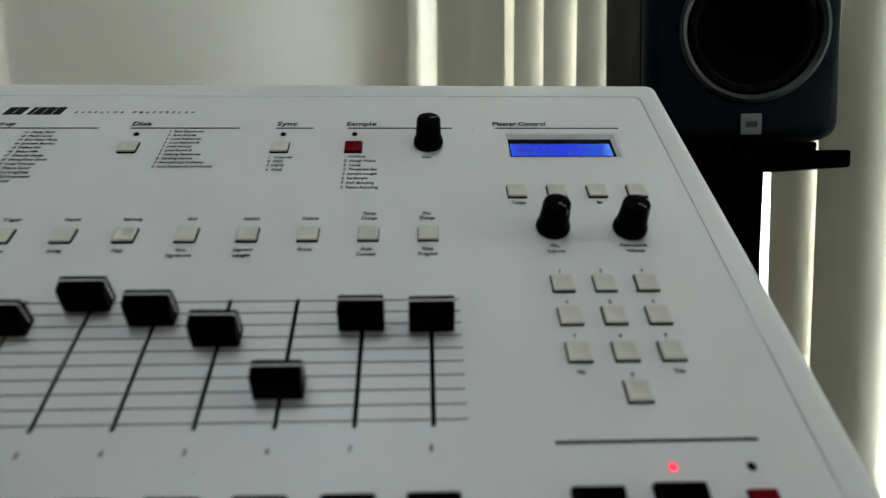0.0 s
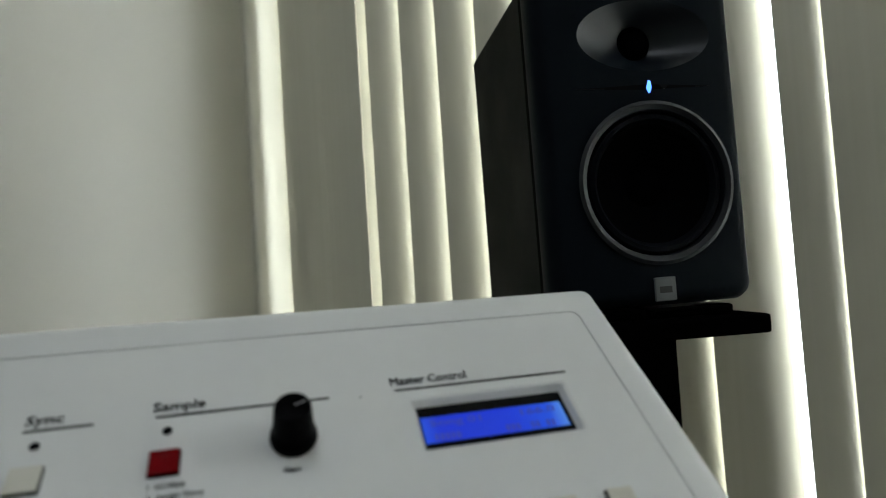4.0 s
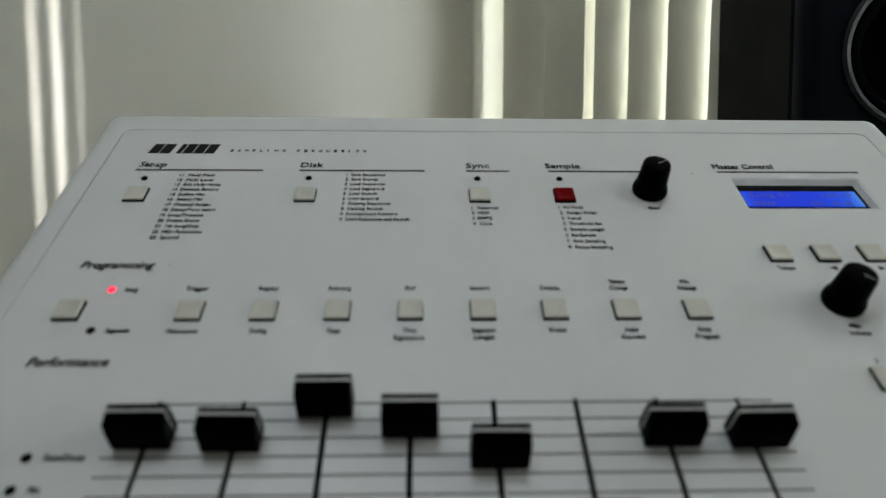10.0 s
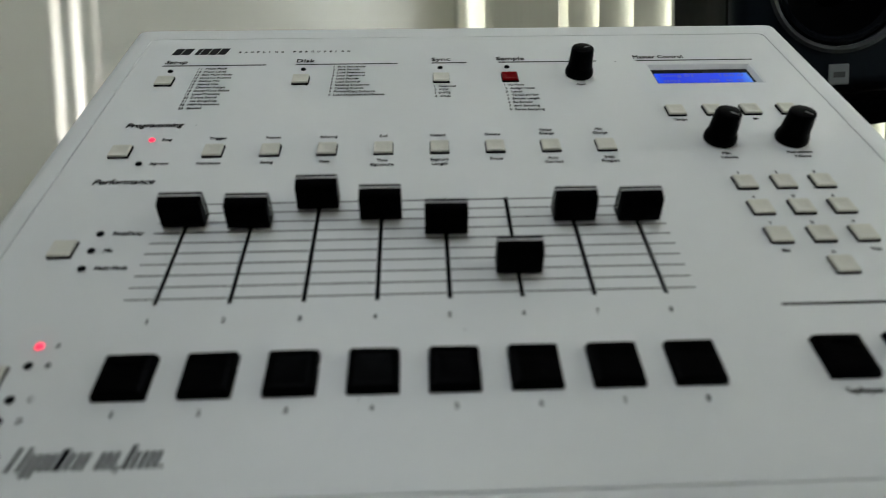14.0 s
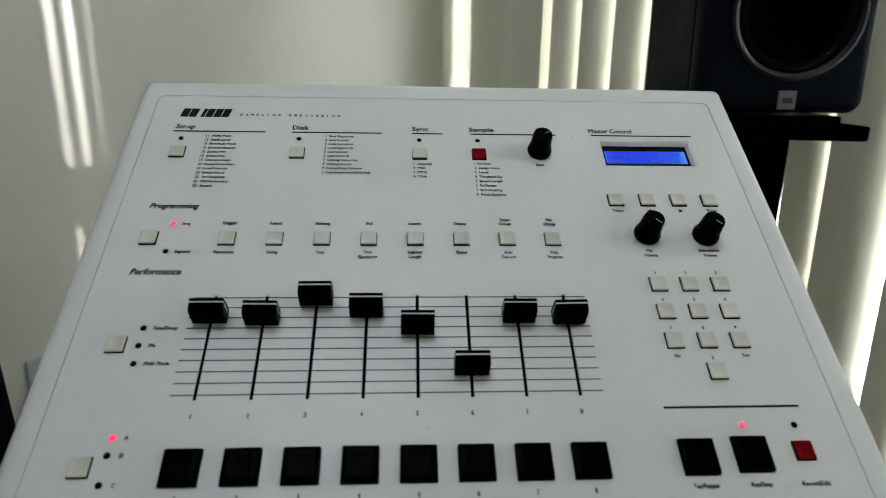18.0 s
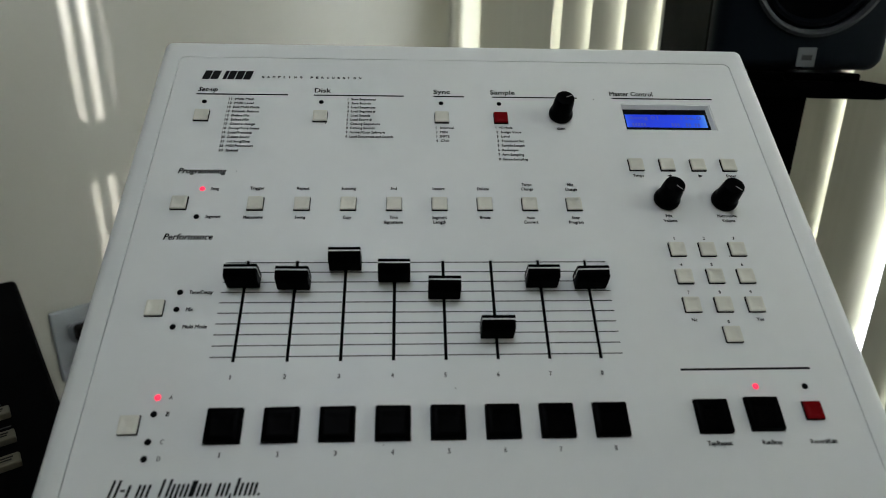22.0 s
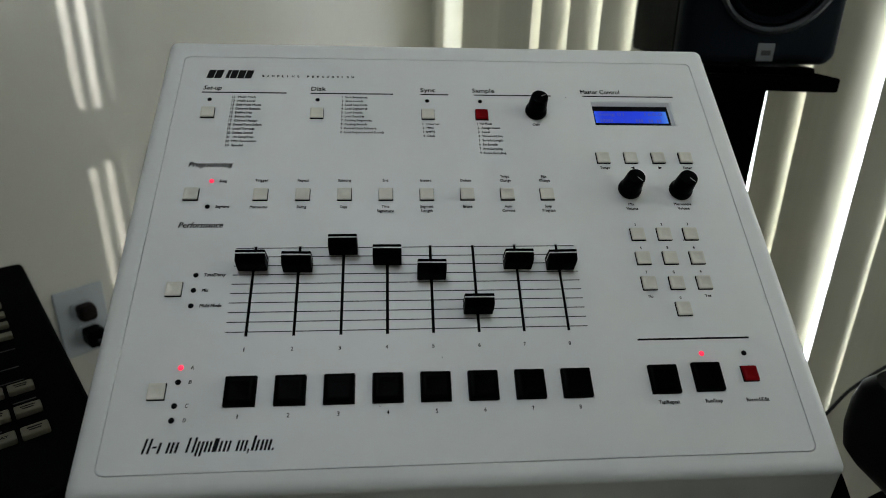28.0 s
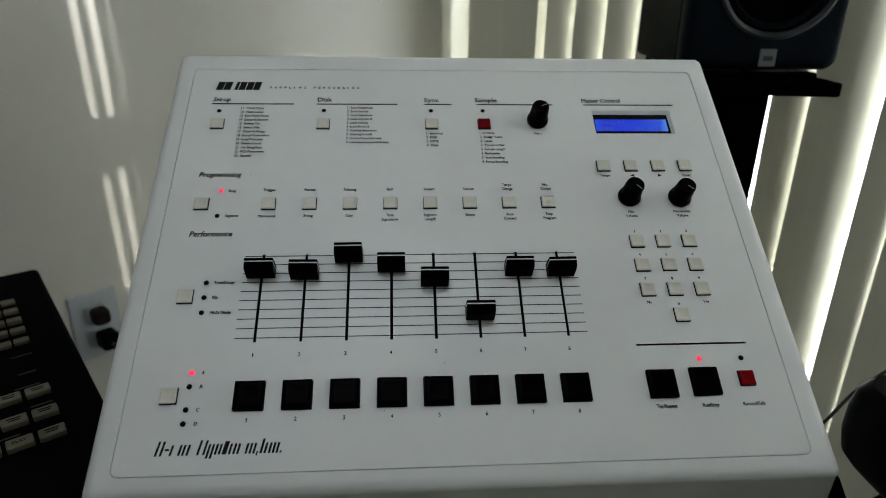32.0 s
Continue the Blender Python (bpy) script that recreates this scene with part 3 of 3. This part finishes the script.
for x0, x1 in ((-1.885, 0.333), (0.971, 3.187), (3.93, 4.696), (5.402, 7.56), (8.458, 11.06)):
    rule(x0, x1, 6.953, 0.0185)
rule(8.545, 11.12, -0.290, 0.022)
for i in range(10):
    y = 0.065 + (2.135 - 0.065) * i / 9
    cuts = [-0.44] + [k * 1.005 + d for k in range(8) for d in (-0.036, 0.036)] + [7.47]
    for a, b in zip(cuts[::2], cuts[1::2]):
        rule(a, b, y, 0.0105, GREY_PRINT)

# lettering
texts = []


def text(words, x, y, size, width=None, align="LEFT", shear=0.0, bold=0.020, lift=0.006, mat=None):
    """Printed words; size is the height of a capital in fader widths."""
    cu = bpy.data.curves.new("lettering", "FONT")
    cu.body, cu.align_x, cu.shear, cu.resolution_u = words, "LEFT", shear, 2
    ob = bpy.data.objects.new("lettering", cu)
    scene.collection.objects.link(ob)
    texts.append((ob, x, y, size, width, align, lift, bold, mat or PRINT))


def word_mesh(words, width, height, mat):
    """A flat mesh of one word, with its lower left corner at the origin."""
    cu = bpy.data.curves.new("lettering", "FONT")
    cu.body, cu.resolution_u, cu.offset = words, 2, 0.03
    ob = bpy.data.objects.new("lettering", cu)
    scene.collection.objects.link(ob)
    bpy.context.view_layer.update()
    me = bpy.data.meshes.new_from_object(ob.evaluated_get(bpy.context.evaluated_depsgraph_get()))
    xs, ys = [v.co.x for v in me.vertices], [v.co.y for v in me.vertices]
    for v in me.vertices:
        v.co = Vector(((v.co.x - min(xs)) * width / (max(xs) - min(xs)), (v.co.y - min(ys)) * height / (max(ys) - min(ys)), 0))
    me.materials.clear()
    me.materials.append(mat)
    bpy.data.objects.remove(ob)
    bpy.data.curves.remove(cu)
    return me


def block(rows, x, y, step, size):
    for i, r in enumerate(rows):
        text(r, x + 0.03, y - step * i, size, len(r) * 0.0405)


for w, x, wide in (("Set-up", -1.86, 0.48), ("Disk", 0.98, 0.40), ("Sync", 3.93, 0.42), ("Sample", 5.36, 0.63), ("Master Control", 8.42, 1.12)):
    text(w, x, 7.04, 0.145, wide, shear=0.22 if w == "Set-up" else 0.0, bold=0.019)
text("Programming", -1.86, 4.47, 0.15, 1.07, shear=0.22, bold=0.019)
text("Performance", -1.83, 2.70, 0.15, 1.02, shear=0.22, bold=0.019)
for i, c in enumerate("SAMPLING PERCUSSION"):
    if c != " ":
        text(c, -0.37 + 0.1345 * i, 7.525, 0.068, 0.022 if c == "I" else 0.062, bold=0.03)
block(("11  Multi Pitch", "12  Multi Level", "13  Exit Multi Mode", "14  Dynamic Buttons", "15  Define Mix", "16  Select Mix", "17  Channel Assign", "18  Decay/Tune Select",
       "19  Loop/Truncate", "20  Delete Sound", "21  1st Song/Step", "22  MIDI Parameters", "23  Special"), -1.10, 6.755, 0.1365, 0.07)
block(("1  Save Sequences", "2  Save Sounds", "3  Load Sequences", "4  Load Segment #", "5  Load Sounds", "6  Load Sound #", "7  Catalog Sequences", "8  Catalog Sounds",
       "9  Format/Copy Software", "0  Load Sequences and Sounds"), 1.78, 6.785, 0.1355, 0.07)
block(("1  Internal", "2  MIDI", "3  SMPTE", "4  Click"), 3.93, 5.865, 0.1365, 0.07)
block(("1  VU Mode", "2  Assign Voice", "3  Level", "4  Threshold Set", "5  Sample Length", "6  Re-Sample", "7  Arm Sampling", "9  Force Sampling"), 5.39, 5.885, 0.141, 0.07)
above = ("Trigger", "Repeat", "Subsong", "End", "Insert", "Delete", "Tempo\nChange", "Mix\nChange")
below = ("Metronome", "Swing", "Copy", "Time\nSignature", "Segment\nLength", "Erase", "Auto\nCorrect", "Step\nProgram")
for i, (a, b) in enumerate(zip(above, below)):
    for k, w in enumerate(a.split("\n")[::-1]):
        text(w, i * 1.007 - 0.045, 4.02 + 0.125 * k, 0.078, len(w) * 0.046, "CENTER")
    for k, w in enumerate(b.split("\n")):
        text(w, i * 1.007 - 0.045, 3.235 - 0.125 * k, 0.078, len(w) * 0.046, "CENTER")
for w, x, y in (("Song", -1.06, 4.0), ("Segment", -1.06, 3.25), ("Tune/Decay", -1.06, 1.415), ("Mix", -1.06, 1.037), ("Multi Mode", -1.06, 0.662)):
    text(w, x, y, 0.078, len(w) * 0.047, shear=0.15)
for w, y in (("A", -0.74), ("B", -1.047), ("C", -1.54), ("D", -1.83)):
    text(w, -1.03, y, 0.08, 0.062, shear=0.12)
for i in range(8):
    text(str(i + 1), i, -0.38, 0.088, 0.022 if i == 0 else 0.050, "CENTER")
    text(str(i + 1), i + 0.02, -1.79, 0.088, 0.022 if i == 0 else 0.050, "CENTER")
for i, (x, y) in enumerate(key_at[:9]):
    text(str(i + 1), x, y + 0.26, 0.07, 0.018 if i == 0 else 0.045, "CENTER")
text("0", 9.775, 0.68, 0.07, 0.045, "CENTER")
text("No", 9.08, 0.73, 0.07, 0.11, "CENTER")
text("Yes", 10.45, 0.73, 0.07, 0.15, "CENTER")
text("Tempo", 8.66, 4.43, 0.075, 0.26, "CENTER")
text("Enter", 10.88, 4.43, 0.075, 0.24, "CENTER")
text("Gain", 7.02, 5.87, 0.07, 0.2, "CENTER")
for w, x, y in (("Mix", 9.13, 3.285), ("Volume", 9.13, 3.155), ("Metronome", 10.46, 3.285), ("Volume", 10.46, 3.155)):
    text(w, x, y, 0.075, len(w) * 0.05, "CENTER")
for w, x in (("Tap/Repeat", 8.945), ("Run/Stop", 9.925), ("Record/Edit", 10.90)):
    text(w, x, -1.74, 0.08, len(w) * 0.046, "CENTER")
text("Song 01", 8.84, 6.32, 0.11, 0.72, lift=-0.074, mat=LCD_INK)
text("166.0", 10.14, 6.32, 0.11, 0.52, lift=-0.074, mat=LCD_INK)

bpy.context.view_layer.update()
deps = bpy.context.evaluated_depsgraph_get()
for ob, x, y, size, width, align, lift, bold, mat in texts:
    me = bpy.data.meshes.new_from_object(ob.evaluated_get(deps))
    # a heavier face: the same outline laid over itself, a little apart
    thick = bmesh.new()
    for k, (dx, dy) in enumerate(((-bold, -bold * 0.4), (bold, -bold * 0.4), (bold, bold * 0.4), (-bold, bold * 0.4), (0, 0))):
        me.transform(Matrix.Translation((dx, dy, k * 0.002)))
        thick.from_mesh(me)
        me.transform(Matrix.Translation((-dx, -dy, -k * 0.002)))
    thick.to_mesh(me)
    thick.free()
    co = np.empty(len(me.vertices) * 3)
    me.vertices.foreach_get("co", co)
    co = co.reshape(-1, 3)
    left, right = co[:, 0].min(), co[:, 0].max()
    k = (width or (right - left) * size / 0.69) / max(right - left, 1e-6)
    shift = {"LEFT": 0.0, "CENTER": -0.5}[align] * (right - left) * k
    co[:, 0] = (co[:, 0] - left) * k + shift
    co[:, 1] *= size / 0.69
    me.vertices.foreach_set("co", (co * U).ravel())
    me.materials.clear()
    me.materials.append(mat)
    part("lettering", me, None, machine, at=Matrix.Translation(P(x, y, lift)))
old = [t[0].data for t in texts]
for t in texts:
    bpy.data.objects.remove(t[0])
for cu in old:
    bpy.data.curves.remove(cu)


def slanted(name, x, y, widths, heights, gap, size, slant, stroke=0.0):
    """A maker's or model name as a row of plain slanted bars; with a stroke, wide places get two thin bars."""
    for w, (lo, hi) in zip(widths, heights):
        if hi > lo:
            bars = [(0, w)] if not stroke or w < 2.5 * stroke or hi - lo < 0.3 else [(0, stroke), (w - stroke, w)]
            for u0, u1 in bars:
                pts = [(x + u + slant * v * size, y + v * size) for u, v in ((u0, lo), (u1, lo), (u1, hi), (u0, hi))]
                part(name, loft([[P(*p, 0.001) for p in pts], [P(*p, 0.006) for p in pts]], None, False, True), PRINT, machine)
        x += w + gap


slanted("model_mark", -1.84, 7.47, (0.18, 0.19, 0.07, 0.09, 0.175, 0.18, 0.18), ((0, 1), (0, 1), (0, 0), (0, 1), (0, 1), (0, 1), (0, 1)), 0.02, 0.30, 0.2)
slanted("maker_mark", -1.72, -2.42, (0.14, 0.08, 0.21, 0.13, 0.10, 0.16, 0.12, 0.12, 0.09, 0.13, 0.21, 0.12, 0.03, 0.05, 0.13, 0.12, 0.04),
        ((0, 1), (0.35, 0.48), (0, 0.72), (0, 0.72), (0, 0), (0, 1), (-0.25, 0.72), (0, 0.72), (0, 0.9), (0, 0.72), (0, 0.72), (0, 0.72), (-0.15, 0.15), (0, 1), (0, 0.72), (0, 0.72), (0, 0.15)), 0.033, 0.29, 0.2, 0.044)
for x, d in ((9.395, -1), (10.14, 1)):
    tri = [P(x + d * 0.06, 4.465, 0.002), P(x - d * 0.05, 4.465 + d * 0.045, 0.002), P(x - d * 0.05, 4.465 - d * 0.045, 0.002)]
    part("printed_arrow", loft([tri, [p + Vector((0, 0, 0.0002)) for p in tri]], None, False, True), PRINT, machine)
for x in [8.86 + 0.075 * i for i in range(5)] + [9.86 + 0.075 * i for i in range(3)] + [10.22, 10.295, 10.45, 10.525]:
    part("display_mark", box((x - 4.72) * U, (x + 0.05 - 4.72) * U, 6.09 * U, 6.195 * U, -0.0768 * U, -0.074 * U), LCD_INK, machine)

# specks of dirt on the panel
for x, y, r in ((7.98, 6.91, 0.014), (10.23, 2.27, 0.016), (4.18, -0.60, 0.011), (-0.57, 4.54, 0.009), (2.86, -1.62, 0.010), (1.32, 6.02, 0.013)):
    part("speck", turned([(r * U, 0.0), (r * 0.7 * U, 0.004 * U), (r * 0.2 * U, 0.006 * U)], 7), GREY_PRINT, machine, at=Matrix.Translation(P(x, y)))

# stand that carries the drum machine
stand = thing("instrument_stand", pose(0, 0, 0), "black metal stand holding the tilted drum machine", "stand")
for x in (-0.236, 0.236):
    lo, hi = DEVICE @ Vector((x, (Y0 - 1.15) * U, -1.6 * U)), DEVICE @ Vector((x, Y1 * U, -1.6 * U))
    n = DEVICE.to_3x3() @ Vector((0, 0, -1))
    part("arm", tube([lo + n * 0.012, hi + n * 0.012], 0.012), STEEL_BLACK, stand)
    part("lip", tube([lo + n * 0.012, lo - n * 0.016], 0.009), STEEL_BLACK, stand)
    side_x = math.copysign(0.2700, x)
    part("clamp", loft([[DEVICE @ Vector((side_x + a, -0.118 + b, c)) for a, b in rounded(-0.0135, 0.0135, -0.02, 0.02, 0.006, 3)] for c in (-0.115, -0.046)], None, True, True), STEEL_BLACK, stand)
    part("leg", tube([lo + n * 0.02 + Vector((0, 0.01, 0)), (x, 0.32, 0.012)], 0.014), STEEL_BLACK, stand)
    part("leg", tube([hi + n * 0.02 - Vector((0, 0.01, 0)), (x, -0.22, 0.012)], 0.014), STEEL_BLACK, stand)
    for y in (0.32, -0.22):
        part("foot", box(x - 0.018, x + 0.018, y - 0.018, y + 0.018, 0, 0.02, 0.004), BLACK_RUBBER, stand)
for y, z in ((0.32, 0.012), (-0.22, 0.012)):
    part("crossbar", tube([(-0.236, y, z + 0.006), (0.236, y, z + 0.006)], 0.010), STEEL_BLACK, stand)

# ---- loudspeaker on its stand ----
SPK = pose(0.414, 0.398, Z0 + 0.1525, 0, -0.8, -6.4)
speaker = thing("studio_monitor", SPK, "charcoal studio monitor loudspeaker with a lit blue lamp", "loudspeaker")
SW, SH, SD = 0.1000, 0.3135, 0.244
# cabinet behind a front baffle with rounded edges
part("cabinet", box(-SW, SW, 0.028, SD, 0, SH, 0.006, 2), SPEAKER_VINYL, speaker, "black vinyl covered cabinet")
bm, edges = bmesh.new(), []


def front(x, z, y):
    return Vector((x, y, z))


outlines = []
for k, y in ((0.0, 0.026), (0.0, 0.014), (0.003, 0.006), (0.008, 0.001), (0.014, 0.0)):
    outlines.append([front(x, z, y) for x, z in rounded(-SW + k, SW - k, k, SH - k, 0.015 - k * 0.4, 6)])
rows = [[bm.verts.new(p) for p in o] for o in outlines]
for a, b in zip(rows, rows[1:]):
    for i in range(len(a)):
        j = (i + 1) % len(a)
        bm.faces.new((a[i], a[j], b[j], b[i]))
for i in range(len(rows[-1])):
    edges.append(bm.edges.get((rows[-1][i], rows[-1][(i + 1) % len(rows[-1])])))
WZ, WR, TZ = 0.114, 0.0750, 0.2525
SHIFT = 0.0085


def round_hole(cz, rx, rz, n=48):
    vs = [bm.verts.new(front(SHIFT + rx * math.cos(2 * math.pi * i / n), cz + rz * math.sin(2 * math.pi * i / n), 0)) for i in range(n)]
    for i in range(n):
        edges.append(bm.edges.new((vs[i], vs[(i + 1) % n])))


round_hole(WZ, WR, WR)
round_hole(TZ, 0.066, 0.034)
bmesh.ops.triangle_fill(bm, use_beauty=True, edges=edges)
part("baffle", bm, SPEAKER_FRONT, speaker, "charcoal moulded front baffle", smooth=True)


def dish(name, cz, rows, mat, label, n=48, cap=True):
    """A round or oval shell set into the baffle from (x radius, z radius, depth) rows."""
    b = loft([[front(SHIFT + rx * math.cos(2 * math.pi * i / n), cz + rz * math.sin(2 * math.pi * i / n), y) for i in range(n)] for rx, rz, y in rows], None, False, cap)
    return part(name, b, mat, speaker, label, smooth=True)


dish("woofer_ring", WZ, [(WR, WR, 0.001), (WR + 0.0015, WR + 0.0015, -0.002), (WR - 0.002, WR - 0.002, -0.0035), (WR - 0.0065, WR - 0.0065, -0.001), (WR - 0.008, WR - 0.008, 0.006)], RING, "graphite grey woofer ring", cap=False)
dish("surround", WZ, [(WR - 0.008, WR - 0.008, 0.005), (WR - 0.011, WR - 0.011, 0.001), (WR - 0.015, WR - 0.015, 0.0005), (WR - 0.019, WR - 0.019, 0.006)], SURROUND, "black rubber surround", cap=False)
dish("woofer_cone", WZ, [(WR - 0.019, WR - 0.019, 0.005), (0.035, 0.035, 0.018), (0.020, 0.020, 0.024), (0.016, 0.016, 0.021), (0.009, 0.009, 0.018), (0.002, 0.002, 0.0172)], CONE, "black woofer cone")
dish("waveguide", TZ, [(0.066, 0.034, 0.0), (0.060, 0.031, 0.003), (0.044, 0.026, 0.010), (0.026, 0.020, 0.018), (0.0165, 0.0165, 0.022)], WAVEGUIDE, "oval tweeter waveguide", cap=False)
dish("tweeter_dome", TZ, [(0.0165, 0.0165, 0.022), (0.0145, 0.0145, 0.019), (0.009, 0.009, 0.0155), (0.002, 0.002, 0.0145)], CONE, "black tweeter dome")
part("slit", loft([[front(x, z, y) for x, z in ((-0.062, 0.2030), (SHIFT, 0.2010), (0.070, 0.2030), (SHIFT, 0.2060))] for y in (0.0005, -0.0006)], None, False, True), BEZEL, speaker)
part("power_lamp", loft([[front(SHIFT + x, 0.2035 + z, y) for x, z in ((0, -0.006), (0.0022, -0.001), (0.0018, 0.004), (0, 0.006), (-0.0012, 0.003), (-0.0028, -0.001))] for y in (0.0, -0.002)], None, False, True), LED_BLUE, speaker, "lit blue power lamp")
part("badge", box(SHIFT - 0.0115, SHIFT + 0.0095, -0.0016, 0.001, 0.0045, 0.0265, 0.0008, 1), BADGE, speaker, "small silver badge")
part("badge_mark", box(SHIFT - 0.007, SHIFT + 0.005, -0.0021, -0.0015, 0.012, 0.018), BADGE_MARK, speaker)

sstand = thing("speaker_stand", pose(0.415, 0.43, -0.003, 0, 0, -7), "black speaker stand with a flat top plate", "speaker stand")
part("top_plate", box(-0.115, 0.106, -0.045, 0.21, Z0 + 0.125, Z0 + 0.143, 0.003), STEEL_BLACK, sstand)
for x in (-0.048, 0.040):
    for y in (0.02, 0.14):
        part("pad", box(x - 0.042, x + 0.042, y - 0.045, y + 0.045, Z0 + 0.143, Z0 + 0.1532, 0.003), BLACK_RUBBER, sstand)
part("column", box(-0.055, 0.052, 0.03, 0.13, 0.02, Z0 + 0.125, 0.004), STEEL_BLACK, sstand)
part("base_plate", box(-0.14, 0.14, -0.06, 0.23, 0.003, 0.02, 0.003), STEEL_BLACK, sstand)

# ---- wall outlet ----
o_at = on_left(-0.020, 0.0, Z0 - 0.270)
outlet = thing("wall_outlet", Matrix.Translation(o_at) @ pose(0, 0, 0, 0, 0, 45), "white wall outlet with two dark plugs and a cord", "outlet")
part("plate", box(-0.037, 0.037, -0.006, 0, -0.058, 0.058, 0.003), OUTLET, outlet)
for z in (-0.021, 0.021):
    part("socket", loft([[Vector((x, y, z + q)) for x, q in rounded(-0.017, 0.017, -0.014, 0.014, 0.008, 4)] for y in (-0.0055, -0.0085)], None, False, True), OUTLET, outlet)
    for x, h in ((-0.006, 0.009), (0.006, 0.007)):
        part("slot", box(x - 0.001, x + 0.001, -0.0092, -0.008, z + 0.001, z + 0.001 + h), DARK_WELL, outlet)
part("plug", box(-0.012, 0.014, -0.034, -0.0085, 0.008, 0.034, 0.007, 3), BROWN, outlet, "dark brown plug")
part("plug", box(-0.010, 0.018, -0.042, -0.0085, -0.036, -0.008, 0.006), BLACK_PLASTIC, outlet, "black plug")
part("cord", tube(arc([(0.004, -0.040, -0.024), (0.02, -0.06, -0.04), (0.04, -0.06, -0.12), (0.06, -0.03, -0.36)]), 0.0035), CABLE, outlet)

# ---- black machine on the side ----
SIDE = pose(-0.554, 0.419, Z0 - 0.121, 0, 0, 35.2)
side = thing("sequencer", SIDE, "black sequencer with rows of tan buttons on its top", "sequencer")
# local x runs towards the machine's right edge, y back; the back right corner is the origin
part("case", box(-0.42, 0.0, -0.50, 0.0, -0.09, 0.0, 0.006, 3), SEQ_BLACK, side, "black case")
small = mesh_of("key", box(-0.0072, 0.0072, -0.0055, 0.0055, 0, 0.005, 0.001), KEY_TAN)
large = mesh_of("key", box(-0.0102, 0.0102, -0.0070, 0.0070, 0, 0.006, 0.0012), KEY_TAN)
for c in range(6):
    for r in range(5):
        part("key", small, None, side, at=pose(-0.0456 - 0.0165 * c - 0.008 * (c > 1), -(0.1065 + 0.0287 * r), 0))
    for r, y in enumerate((0.338, 0.379, 0.415)):
        k = part("key", large, None, side, at=pose(-0.0466 - 0.0238 * c, -y, 0))
        if (c, r) == (1, 2):
            part("lettering", word_mesh("PLAY", 0.0105, 0.0034, BEZEL), None, k, at=pose(-0.00525, -0.0017, 0.0062))
            continue
        for z, w in ((0.0022, 0.0055), (-0.0012, 0.0045)):
            part("key_print", box(-w, w, z - 0.0008, z + 0.0008, 0.0058, 0.0062), BEZEL, k)
for x0, w, y in ((-0.060, 0.020, 0.250), (-0.100, 0.026, 0.250), (-0.058, 0.016, 0.290), (-0.104, 0.030, 0.290), (-0.064, 0.022, 0.318), (-0.056, 0.018, 0.358), (-0.085, 0.016, 0.396)):
    part("printed_mark", box(x0, x0 + w, -y - 0.0009, -y + 0.0009, 0.0, 0.0003), SEQ_PRINT, side)
shelf = thing("side_table", SIDE, "dark side table under the black sequencer", "table")
part("tabletop", box(-0.42, -0.02, -0.50, -0.02, -0.115, -0.09, 0.003), STEEL_BLACK, shelf)
for x in (-0.40, -0.04):
    for y in (-0.48, -0.04):
        part("leg", box(x - 0.015, x + 0.015, y - 0.015, y + 0.015, -(Z0 - 0.121), -0.115), STEEL_BLACK, shelf)

# ---- chair beside the machine ----
chair = thing("office_chair", pose(0.60, -0.20, 0), "black office chair with an armrest beside the drum machine", "chair")


def cushion(w, d, h, r, bow=0.0, tight=1.0):
    loops = []
    for k, z in ((0.35, 0.0), (0.1, 0.12), (0.0, 0.35), (0.0, 0.65), (0.1, 0.88), (0.35, 1.0)):
        q = k * h * tight
        loops.append([Vector((x, y - bow * (x / w) ** 2, z * h)) for x, y in rounded(-w + q, w - q, -d + q, d - q, r, 6)])
    return loft(loops, None, True, True)


part("seat", cushion(0.235, 0.245, 0.075, 0.07), FABRIC, chair, smooth=True, at=pose(0, 0, 0.395))
part("backrest", cushion(0.21, 0.20, 0.06, 0.06, 0.03), FABRIC, chair, smooth=True, at=pose(0, -0.27, 0.74, 80, 0, 0))
for side in (-1, 1):
    rest = part("armrest", cushion(0.05, 0.13, 0.074, 0.024, tight=0.32), ARM_PAD, chair, "black padded armrest", smooth=True, at=pose(side * 0.240, 0.074, 0.545))
    for y in (0.055, -0.055):
        part("post", tube([(0.02 * -side, y, 0.006), (0.02 * -side, y - 0.02, -0.11)], 0.005, 10), DULL_STEEL, rest, "dull steel post")
part("column", tube([(0, 0, 0.06), (0, 0, 0.397)], 0.025, 12), STEEL_BLACK, chair)
part("spine", tube(arc([(0, -0.1, 0.395), (0, -0.29, 0.41), (0, -0.305, 0.66)]), 0.016), STEEL_BLACK, chair)
for i in range(5):
    a = 2 * math.pi * i / 5
    part("spoke", tube([(0, 0, 0.07), (0.26 * math.cos(a), 0.26 * math.sin(a), 0.06)], 0.014), STEEL_BLACK, chair)
    part("castor", tube([(0.26 * math.cos(a) - 0.02, 0.26 * math.sin(a), 0.028), (0.26 * math.cos(a) + 0.02, 0.26 * math.sin(a), 0.028)], 0.028, 12), BLACK_PLASTIC, chair)

cable = tagged(new("cable", mesh_of("cable", tube(arc([(0.36, 0.30, 0.004), (0.44, 0.26, 0.24), (0.509, 0.24, Z0 - 0.283), (0.528, 0.222, Z0 - 0.217), (0.57, 0.20, Z0 - 0.16), (0.63, 0.17, Z0 - 0.14), (0.74, 0.14, Z0 - 0.3), (0.78, 0.14, 0.004)]), 0.0022), CABLE)), "thin black cable hanging beside the drum machine", "cable")
